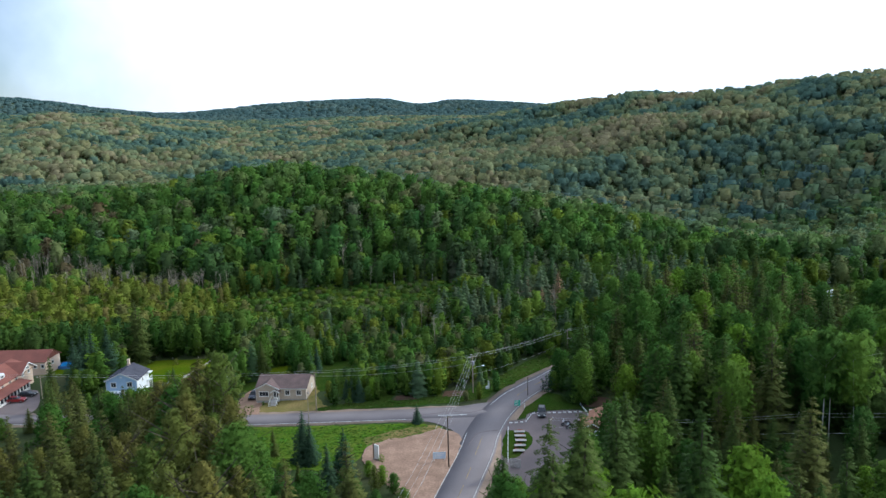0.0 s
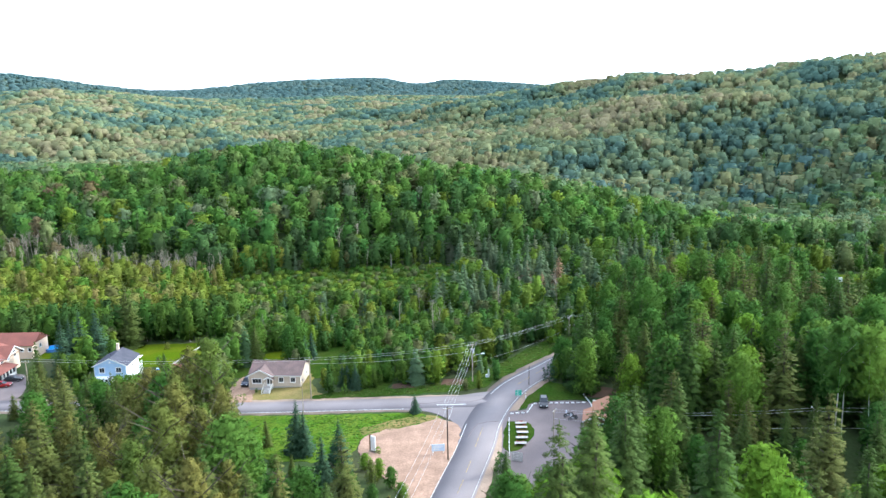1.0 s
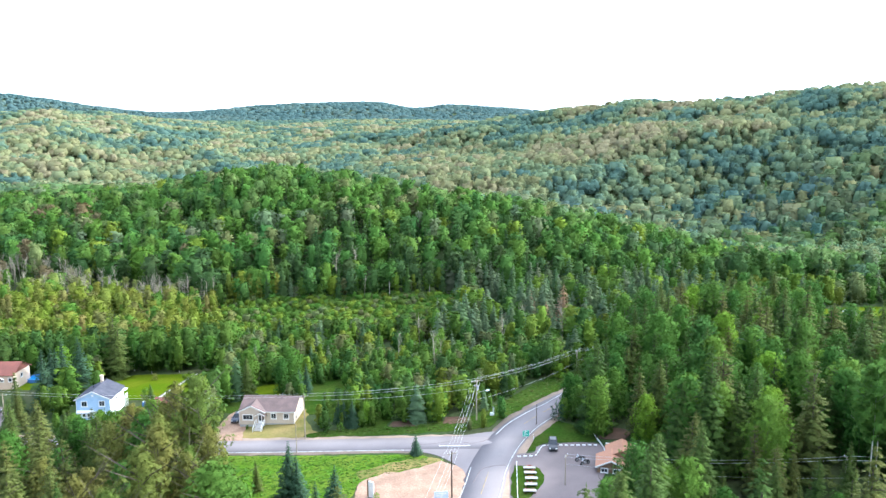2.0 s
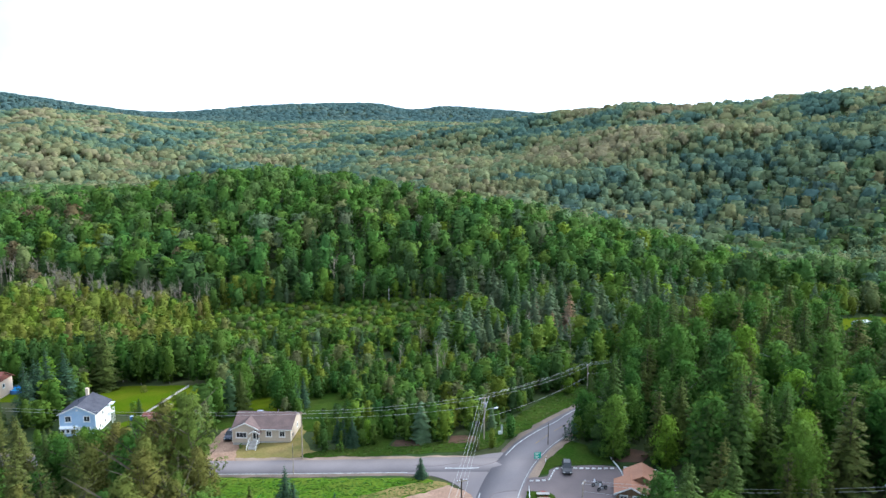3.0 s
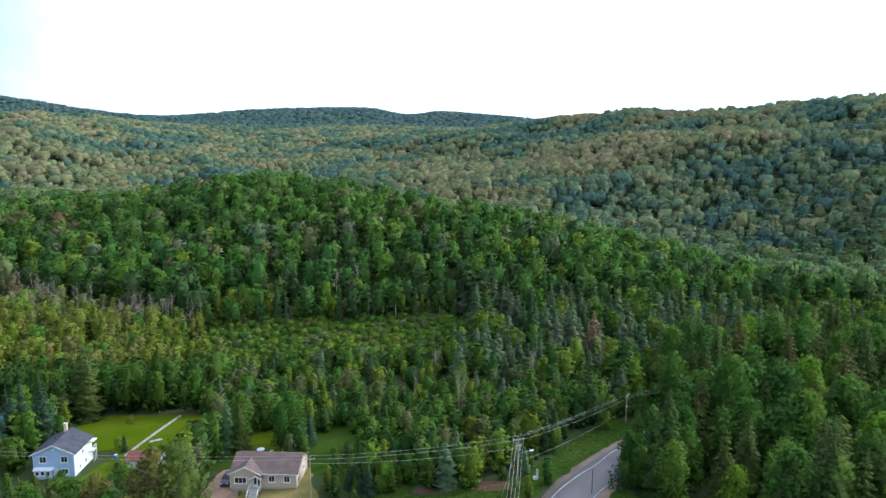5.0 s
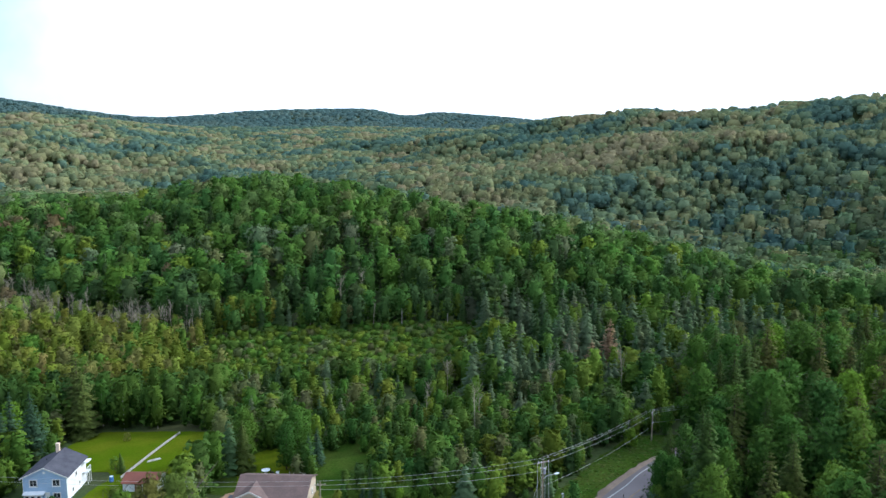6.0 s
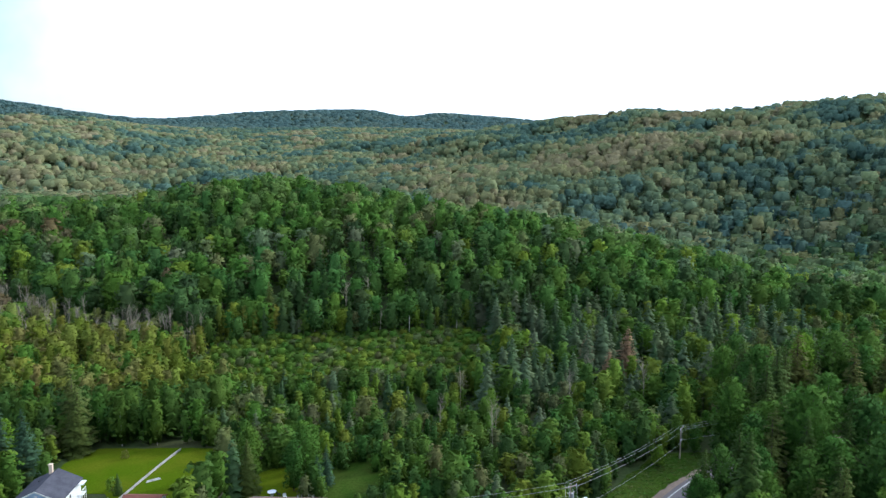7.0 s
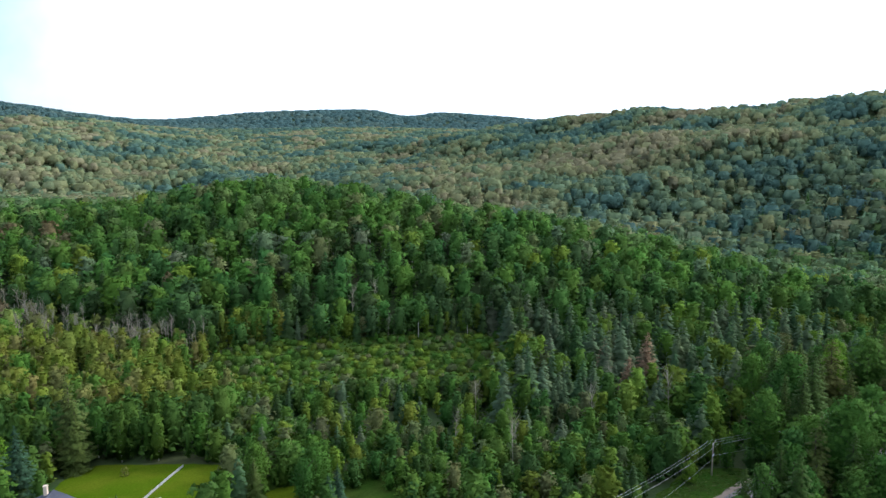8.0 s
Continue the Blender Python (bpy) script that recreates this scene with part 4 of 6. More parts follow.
vh[bowl] = 1.0 + 2.8 * rw.uniform(0, 1, bowl.sum()) ** 1.6
brow = west & (vx < -85) & (vy > edge_line - 14)
vh[brow] = rw.uniform(7, 10.5, brow.sum())
vh[foothill] = rw.uniform(11, 16, foothill.sum())
front_yard = (vx > -102) & (vx < -66) & (vy < 189)
vh[front_yard] = rw.uniform(2.5, 4.8, front_yard.sum())
vt = palette(rw, n, [GREEN, DEEP, BRIGHT, OLIVE, DARK], [4, 2, 3.4, 2, 0.4], 0.22)
vh[(vx > -62) & (vx < 0) & (vy > 205)] *= 0.8
vt[west] = palette(rw, west.sum(), [(0.160, 0.212, 0.026), GREEN, (0.184, 0.212, 0.034), (0.172, 0.172, 0.048)], [3, 1.6, 3, 2], 0.16)
# rows facing the lawn: their shade is put in as darker tints
front_rows = west & (vy < 246)
vt[front_rows] = palette(rw, front_rows.sum(), [DEEP, GREEN, HILL_GREEN], [3, 2, 2], 0.2)
vt[front_rows] *= 0.82
# deep shade at the hill's foot, put into the tree tints
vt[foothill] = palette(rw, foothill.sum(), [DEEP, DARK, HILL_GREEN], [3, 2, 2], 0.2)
vt[bowl] = palette(rw, bowl.sum(), [GREEN, BRIGHT, OLIVE], [3, 3, 1.5], 0.2)
view = (vx > 0.56 * (vy - 26)) & (vy < 264) & (vx > 60)
vh[view] = np.minimum(vh[view], np.maximum(2.5, 0.29 * (262 - vy[view]) - 2))
conifer = (rw.uniform(size=n) < np.where(firs & (vy > 238), 0.74, 0.14)) & ~bowl & ~west
vt[conifer] = palette(rw, conifer.sum(), [DARK, (0.096, 0.156, 0.066), (0.128, 0.180, 0.088), (0.150, 0.188, 0.096)], [1.2, 3, 3, 2.4])
tall_fir = conifer & firs & ~view
vh[tall_fir] = rw.uniform(9, 17, tall_fir.sum())
vh[(np.hypot(vx - 43, vy - 255) < 14)] *= 0.6
vt *= np.where(west, 0.90, 0.84)[:, None]
leafy, low = ~conifer & ~bowl, bowl
for nm, lb, sel, crowns, wide, share in (
    ("woods", "mixed green broadleaf wood filling the valley", leafy, C_VALE, 1.42, 0.22),
    ("conifer_woods", "dark conifers standing in the valley wood", conifer, N_MID, 1.25, 0.0),
    ("shrubs", "low green scrub in a marshy hollow", low, C_LOW, 1.75, 0.0)):
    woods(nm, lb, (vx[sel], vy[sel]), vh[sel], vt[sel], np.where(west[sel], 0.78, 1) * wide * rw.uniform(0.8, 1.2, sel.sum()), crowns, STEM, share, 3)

# undergrowth along the edges of the wood
ux, uy = scatter(-62, 62, 170, 232, 3.5, 51)
uk = ~open_ground(ux, uy, -0.3) & ~yard(ux, uy)
ux, uy = ux[uk], uy[uk]
woods("undergrowth", "leafy green undergrowth along the wood's edge", (ux, uy), rw.uniform(3.0, 7.0, len(ux)), palette(rw, len(ux), [GREEN, DEEP, BRIGHT, OLIVE], [4, 4, 0.8, 0.6], 0.2) * 0.84, rw.uniform(1.1, 1.6, len(ux)), C_VALE, None, 0, 12, "undergrowth")

# the wooded hill in the middle and its shoulders
hx, hy = scatter(-470, 470, 318, 606, 7.2, 37)
hk = ~open_ground(hx, hy, 1.0) & (np.abs(hx) < 0.72 * hy + 20)
hx, hy = hx[hk], hy[hk]
n = len(hx)
hh = rw.uniform(14, 20.5, n)
edge = (hy < 334) & (hx > -90) & (hx < 10)
hh[edge] *= 0.75
fade = np.clip((hy - 420) / 140, 0, 1)
ht = palette(rw, n, [HILL_GREEN, HILL_DEEP, BRIGHT, DARK, (0.135, 0.185, 0.085), OLIVE], [4, 3.2, 1.0, 1.2, 0.8, 0.6], 0.18)
# lowest slope darkened by tint to stand for its deep shade
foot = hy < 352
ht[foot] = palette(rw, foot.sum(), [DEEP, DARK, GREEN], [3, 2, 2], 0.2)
young = (hx < -84) & (hy < 313 + 0.45 * (-85 - hx))
ht[young] = palette(rw, young.sum(), [(0.165, 0.225, 0.040), GREEN, (0.190, 0.225, 0.052), (0.185, 0.185, 0.068)], [3, 2, 3, 2], 0.16)
hh[young] = rw.uniform(8, 12, young.sum())
# sunlight on the crest is painted in with yellower, lighter tints
crest = (hy > 385) & (hy < 460)
ht[crest] = palette(rw, crest.sum(), [HILL_GREEN, (0.125, 0.195, 0.050), HILL_DEEP, OLIVE], [4, 2.2, 1.4, 0.6], 0.14)
brown = (drift(hx, hy, 40, 3.1) > 0.62) & (hx < -110)
ht[brown] = palette(rw, brown.sum(), [OLIVE, (0.15, 0.125, 0.06), GREEN], [3, 2, 2])
# behind the crest, distance haze is mixed into the leaf tints
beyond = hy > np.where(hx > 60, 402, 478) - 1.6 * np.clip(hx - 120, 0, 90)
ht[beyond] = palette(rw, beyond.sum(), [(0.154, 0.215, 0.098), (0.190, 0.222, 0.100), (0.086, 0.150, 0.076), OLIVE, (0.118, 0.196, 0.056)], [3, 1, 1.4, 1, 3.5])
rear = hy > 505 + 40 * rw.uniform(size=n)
ht[rear] = palette(rw, rear.sum(), [HAZED_GREEN, HAZED_PALE, HAZED_BLUE, (0.134, 0.180, 0.084), SHADY], [3, 1.6, 1.6, 2, 1])
hc = rw.uniform(size=n) < np.where((hx > -60) & (hx < 110) & (hy < 372), 0.26, 0.07)
ht[hc] = palette(rw, hc.sum(), [DARK, DEEP], [4, 2])
front = ~hc & (hy < 450 + 0.12 * np.abs(hx))
back = ~hc & ~front & (rw.uniform(size=n) < 0.85)
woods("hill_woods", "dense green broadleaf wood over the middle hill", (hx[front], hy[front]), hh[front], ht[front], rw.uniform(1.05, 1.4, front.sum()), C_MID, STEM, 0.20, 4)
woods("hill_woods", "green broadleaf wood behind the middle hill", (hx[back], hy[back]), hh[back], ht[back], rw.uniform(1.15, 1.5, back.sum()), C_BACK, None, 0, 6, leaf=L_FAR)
woods("hill_conifers", "dark conifers among the hill wood", (hx[hc], hy[hc]), hh[hc] * 1.05, ht[hc], rw.uniform(0.85, 1.2, hc.sum()), N_MID, None, 0, 5)

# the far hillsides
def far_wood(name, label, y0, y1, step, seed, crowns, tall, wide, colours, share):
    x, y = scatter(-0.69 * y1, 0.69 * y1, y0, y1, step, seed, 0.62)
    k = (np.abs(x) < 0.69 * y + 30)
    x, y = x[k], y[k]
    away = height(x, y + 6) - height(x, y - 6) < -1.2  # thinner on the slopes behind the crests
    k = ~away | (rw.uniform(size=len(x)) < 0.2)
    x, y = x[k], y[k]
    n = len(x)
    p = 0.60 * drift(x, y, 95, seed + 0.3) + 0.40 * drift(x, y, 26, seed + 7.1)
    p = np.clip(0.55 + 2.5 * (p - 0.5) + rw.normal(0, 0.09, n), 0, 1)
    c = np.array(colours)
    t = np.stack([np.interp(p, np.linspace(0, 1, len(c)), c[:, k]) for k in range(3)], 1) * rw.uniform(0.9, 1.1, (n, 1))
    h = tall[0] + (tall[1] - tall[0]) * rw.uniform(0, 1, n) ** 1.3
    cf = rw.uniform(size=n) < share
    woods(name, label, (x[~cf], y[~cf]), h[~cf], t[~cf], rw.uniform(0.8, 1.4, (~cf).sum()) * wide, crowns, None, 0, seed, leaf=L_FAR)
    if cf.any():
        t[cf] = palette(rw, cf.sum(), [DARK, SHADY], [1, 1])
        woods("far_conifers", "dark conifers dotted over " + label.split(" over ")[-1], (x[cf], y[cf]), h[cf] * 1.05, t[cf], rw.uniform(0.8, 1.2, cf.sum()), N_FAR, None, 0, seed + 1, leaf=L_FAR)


# haze is in these colours: cooler and greyer than the near woods
HAZED_TONES = [SHADY, HAZED_BLUE, HAZED_GREEN, HAZED_PALE, TAN]
far_wood("hillside_woods", "mixed green and tan summer wood over the nearer hillsides", 600, 790, 8.4, 40, C_BACK, (9, 15), 1.42, HAZED_TONES, 0.05)
far_wood("hillside_woods", "mixed green and tan summer wood over the far hillsides", 790, 1300, 9.4, 41, C_FAR, (9, 15), 1.42, HAZED_TONES, 0.05)
# the blue of the distant air is painted into these crowns
far_wood("distant_woods", "blue-green and tan woods over the distant slopes", 1300, 2400, 14.0, 43, C_DIST, (8, 15), 1.55, [SHADY, HAZED_BLUE, (0.110, 0.168, 0.112), HAZED_GREEN, HAZED_PALE, TAN], 0.0)
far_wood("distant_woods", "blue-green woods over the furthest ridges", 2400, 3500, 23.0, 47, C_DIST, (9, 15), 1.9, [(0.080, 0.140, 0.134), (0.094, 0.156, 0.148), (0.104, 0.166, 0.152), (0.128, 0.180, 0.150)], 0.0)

# the woods round about, beside and behind the way
ax, ay = scatter(-470, 470, -260, 600, 11.0, 61)
bx, by = scatter(-130, 130, -90, 64, 7.0, 63)
ax, ay = np.r_[ax, bx], np.r_[ay, by]
ak = (np.abs(ax - 2) > np.where(ay > 318, 0.72 * ay + 20, 0.66 * ay + 10)) & ~((ay > 168) & (ay < 318) & (ax > -240) & (ax < 230))
ak |= ay < 62
ak &= ~open_ground(ax, ay, 1.5)
ax, ay = ax[ak], ay[ak]
n = len(ax)
ah = np.where((ay < 70) & (ay > -30), rw.uniform(7, 11, n), rw.uniform(11, 18, n))
at, aw = palette(rw, n, [GREEN, DEEP, BRIGHT, DARK, OLIVE], [4, 3, 2, 2, 1], 0.2), rw.uniform(1.3, 1.8, n)
under = (np.abs(ax) < 132) & (ay > -92) & (ay < 68)  # fuller crowns below the way
for sel, crowns in ((under, C_BACK), (~under, C_DIST)):
    woods("woods", "mixed green wood spreading beside the valley", (ax[sel], ay[sel]), ah[sel], at[sel], aw[sel], crowns, None, 0, 62)


# ---- houses ----
M_SIDING = surface("beige_grey_siding", (0.54, 0.450, 0.355), (0.47, 0.39, 0.305), 0.5, 0.75, 0.15, 5.0, spread=0.04)
M_BLUE = surface("pale_blue_siding", (0.38, 0.50, 0.66), (0.33, 0.45, 0.61), 0.5, 0.75, 0.15, 5.0, spread=0.04)
M_PALE = surface("white_siding", (0.74, 0.76, 0.78), (0.66, 0.68, 0.71), 0.5, 0.75, 0.15, 5.0, spread=0.03)
M_CREAM = surface("cream_stucco", (0.66, 0.52, 0.40), (0.58, 0.45, 0.34), 0.4, 0.85, 0.2, 5.0, spread=0.04)
M_SHINGLE = surface("mauve_brown_shingles", (0.155, 0.108, 0.098), (0.115, 0.084, 0.078), 0.6, 0.9, 0.5, 4.0, spread=0.10)
M_SLATE = surface("dark_grey_shingles", (0.078, 0.078, 0.095), (0.055, 0.055, 0.070), 0.6, 0.9, 0.5, 4.0, spread=0.10)
M_REDROOF = surface("weathered_red_roof", (0.225, 0.088, 0.066), (0.170, 0.070, 0.055), 0.3, 0.85, 0.4, 4.0, spread=0.08)
M_SALMON = surface("salmon_brown_roof", (0.42, 0.215, 0.135), (0.34, 0.175, 0.115), 0.3, 0.85, 0.4, 4.0, spread=0.08)
M_CONCRETE = surface("concrete", (0.38, 0.37, 0.35), (0.30, 0.29, 0.28), 0.6, 0.9, 0.3, 8.0, spread=0.06)
M_STONE = surface("fieldstone", (0.34, 0.29, 0.24), (0.20, 0.17, 0.15), 2.5, 0.9, 0.8, 5.0, spread=0.15)
M_WOOD = surface("brown_boards", (0.20, 0.125, 0.075), (0.14, 0.085, 0.05), 0.8, 0.85, 0.3, 9.0, spread=0.10)
M_PLANK = surface("grey_weathered_planks", (0.44, 0.42, 0.39), (0.32, 0.30, 0.28), 1.2, 0.9, 0.3, 9.0, spread=0.10)
M_GLASS = surface("dark_window_glass", (0.030, 0.036, 0.045), (0.020, 0.024, 0.030), 0.5, 0.12, 0.0, 3.0, spread=0.02)
M_GLASS.node_tree.nodes["Principled BSDF"].inputs["Specular IOR Level"].default_value = 0.3
M_RUBBER = surface("black_rubber", (0.020, 0.020, 0.021), (0.028, 0.028, 0.028), 2.0, 0.8, 0.2, 9.0, spread=0.05)
M_STEEL = surface("grey_steel", (0.40, 0.41, 0.42), (0.33, 0.34, 0.35), 1.0, 0.45, 0.05, 8.0, 0.8, spread=0.04)
M_TEAL = surface("green_sign_face", (0.020, 0.36, 0.25), (0.018, 0.31, 0.22), 1.0, 0.5, 0.0, 6.0, spread=0.03)
M_SIGNBLUE = surface("pale_blue_sign_face", (0.52, 0.60, 0.70), (0.45, 0.54, 0.65), 1.0, 0.5, 0.0, 6.0, spread=0.03)
M_WATER = surface("pool_water", (0.03, 0.20, 0.50), (0.05, 0.28, 0.58), 0.8, 0.05, 0.1, 3.0, spread=0.04)
M_POOL = surface("blue_pool_wall", (0.06, 0.16, 0.40), (0.05, 0.13, 0.34), 0.8, 0.5, 0.0, 6.0, spread=0.03)
M_FLOWER = surface("red_and_pink_flowers", (0.40, 0.06, 0.08), (0.10, 0.16, 0.03), 3.0, 0.8, 0.5, 9.0, spread=0.2)


def paint(name, colour):
    m = surface(name, colour, [c * 0.92 for c in colour], 0.5, 0.38, 0.0, 4.0, spread=0.02)
    m.node_tree.nodes["Principled BSDF"].inputs["Coat Weight"].default_value = 0.12
    return m


def window(parent, u, v, w, h, plane, axis="y", bars=1, name="window"):
    """A framed window on a wall: axis y for a wall facing -y, x for one facing +x. u, v: lower corner along the wall and up."""
    def slab(u0, u1, v0, v1, d0, d1):
        return (u0, u1, plane - d1, plane - d0, v0, v1) if axis == "y" else (plane + d0, plane + d1, u0, u1, v0, v1)
    t = 0.15
    rim = [slab(u, u + w, v, v + t, 0.003, 0.09), slab(u, u + w, v + h - t, v + h, 0.003, 0.09), slab(u, u + t, v + t, v + h - t, 0.003, 0.09), slab(u + w - t, u + w, v + t, v + h - t, 0.003, 0.09)]
    fr = part(name, boxes(*rim), M_WHITE, parent, "white-framed window")
    cuts = np.linspace(u + t, u + w - t, bars + 2)
    for a, b in zip(cuts, cuts[1:]):
        part("pane", boxes(slab(a + 0.03, b - 0.03, v + t, v + h - t, 0.006, 0.03)), M_GLASS, fr)
    for c in cuts[1:-1]:
        part("mullion", boxes(slab(c - 0.03, c + 0.03, v + t, v + h - t, 0.003, 0.07)), M_WHITE, fr)
    part("sill", boxes(slab(u - 0.05, u + w + 0.05, v - 0.07, v - 0.003, 0.003, 0.14)), M_WHITE, fr)
    return fr


def gable_roof(parent, x0, x1, y0, y1, eave, ridge, along, material, over=0.4, thick=0.16, name="roof"):
    """Two roof slopes with thickness; along: the axis of the ridge."""
    if along == "x":
        m, s = (y0 + y1) / 2, (ridge - eave) / ((y1 - y0) / 2)
        pf = [(y0 - over, eave - over * s), (m, ridge), (y1 + over, eave - over * s), (y1 + over, eave - over * s + thick), (m, ridge + thick), (y0 - over, eave - over * s + thick)]
        bm = prism(pf, "x", x0 - over, x1 + over)
    else:
        m, s = (x0 + x1) / 2, (ridge - eave) / ((x1 - x0) / 2)
        pf = [(x0 - over, eave - over * s), (m, ridge), (x1 + over, eave - over * s), (x1 + over, eave - over * s + thick), (m, ridge + thick), (x0 - over, eave - over * s + thick)]
        bm = prism(pf, "y", y0 - over, y1 + over)
    return part(name, bm, material, parent, "shingled gable roof")


def house_walls(parent, x0, x1, y0, y1, z0, eave, ridge, along, material, name="wall"):
    """The closed body of a gabled block, up under its roof."""
    if along == "x":
        bm = prism([(y0, z0), (y1, z0), (y1, eave), ((y0 + y1) / 2, ridge), (y0, eave)], "x", x0, x1)
    else:
        bm = prism([(x0, z0), (x1, z0), (x1, eave), ((x0 + x1) / 2, ridge), (x0, eave)], "y", y0, y1)
    return part(name, bm, material, parent)


def fascia(parent, x0, x1, y, eave, ridge, over=0.4, facing=-1):
    """White verge boards along a gable end that faces -y."""
    m, s = (x0 + x1) / 2, (ridge - eave) / ((x1 - x0) / 2)
    a, b, c = (x0 - over, eave - over * s), (m, ridge), (x1 + over, eave - over * s)
    bm = prism([(a[0], a[1] - 0.06), (b[0], b[1] - 0.06), (c[0], c[1] - 0.06), (c[0], c[1] + 0.20), (b[0], b[1] + 0.20), (a[0], a[1] + 0.20)], "y", y - over - 0.06, y - over - 0.003)
    part("verge_board", bm, M_WHITE, parent, "white verge board")


def bungalow():
    h = thing("bungalow", -43.2, 178.4, H(-37, 179) - 0.05, "beige-grey bungalow with mauve-brown roof and white entry steps", "house", turn=-4.5)
    E, R = 3.45, 5.35
    part("foundation", boxes((0.05, 12.35, 0.05, 8.95, -0.6, 0.5), (0.05, 5.65, -0.85, 0.04, -0.6, 0.5)), M_CONCRETE, h)
    house_walls(h, 0, 12.4, 0, 9.0, 0.5, E, R, "x", M_SIDING)
    house_walls(h, 0, 5.7, -0.9, 2.2, 0.5, E, E + 1.35, "y", M_SIDING)
    gable_roof(h, 0, 12.4, 0, 9.0, E + 0.02, R + 0.02, "x", M_SHINGLE)
    gable_roof(h, 0, 5.7, -0.9, 3.6, E + 0.06, E + 1.42, "y", M_SHINGLE, 0.35, name="wing_roof")
    fascia(h, 0, 5.7, -0.9, E + 0.06, E + 1.42, 0.35)
    gable_roof(h, 3.9, 6.0, -1.5, -0.3, 2.75, 3.42, "y", M_SHINGLE, 0.15, 0.12, name="porch_roof")
    fascia(h, 3.9, 6.0, -1.5, 2.75, 3.42, 0.15)
    for z in np.arange(0.72, E - 0.1, 0.28):
        part("clapboard", boxes((5.72, 12.4, -0.022, -0.003, z, z + 0.24)), M_SIDING, h)
    part("gutter", boxes((5.9, 12.85, -0.52, -0.40, E - 0.20, E - 0.08)), M_WHITE, h, "white gutter")
    part("corner_board", boxes((12.403, 12.45, -0.05, 0.12, 0.5, E - 0.1)), M_WHITE, h)
    part("corner_board", boxes((-0.05, -0.003, -0.95, -0.78, 0.5, E - 0.1)), M_WHITE, h)
    window(h, 0.75, 1.55, 2.45, 1.35, -0.9, bars=2)
    window(h, 7.0, 1.55, 1.35, 1.40, -0.024, bars=1)
    window(h, 9.9, 1.55, 1.35, 1.40, -0.024, bars=1)
    window(h, 5.2, 1.6, 1.0, 1.1, 12.4, "x")
    d = part("door", boxes((4.35, 5.25, -0.96, -0.903, 0.9, 2.95)), M_WHITE, h, "white front door with glass")
    part("pane", boxes((4.55, 5.05, -0.985, -0.963, 1.5, 2.75)), M_GLASS, d)
    part("handle", boxes((5.12, 5.17, -1.02, -0.963, 1.85, 1.97)), M_STEEL, d)
    part("side_light", boxes((5.32, 5.62, -0.95, -0.903, 1.2, 2.9)), M_GLASS, h)
    part("landing", boxes((3.9, 5.9, -2.1, -0.95, 0.70, 0.86)), M_PLANK, h)
    for k in range(5):
        part("step", boxes((4.1, 5.7, -2.1 - 0.36 * (k + 1), -2.1 - 0.36 * k, -0.25, 0.70 - 0.17 * k)), M_PLANK, h)
    for x in (3.95, 5.85):
        part("railing", rod([(x, -1.0, 1.75), (x, -2.1, 1.75), (x, -3.9, 0.85)], [0.06], 5), M_WHITE, h, "white stair railing")
        for k, (y, z) in enumerate(((-1.0, 0.8), (-2.1, 0.8), (-3.0, 0.35), (-3.9, -0.1))):
            part("railing_post", boxes((x - 0.05, x + 0.05, y - 0.05, y + 0.05, z - 0.2, z + 0.95)), M_WHITE, h)
    part("wall_lamp", boxes((6.15, 6.30, -0.12, -0.026, 2.2, 2.5)), M_STEEL, h)
    part("meter_box", boxes((12.403, 12.6, 1.4, 1.75, 1.3, 1.9)), M_STEEL, h)
    part("vent_pipe", rod([(8.2, 6.2, 4.2), (8.2, 6.2, 5.4)], [0.07], 6), M_STEEL, h)
    return h


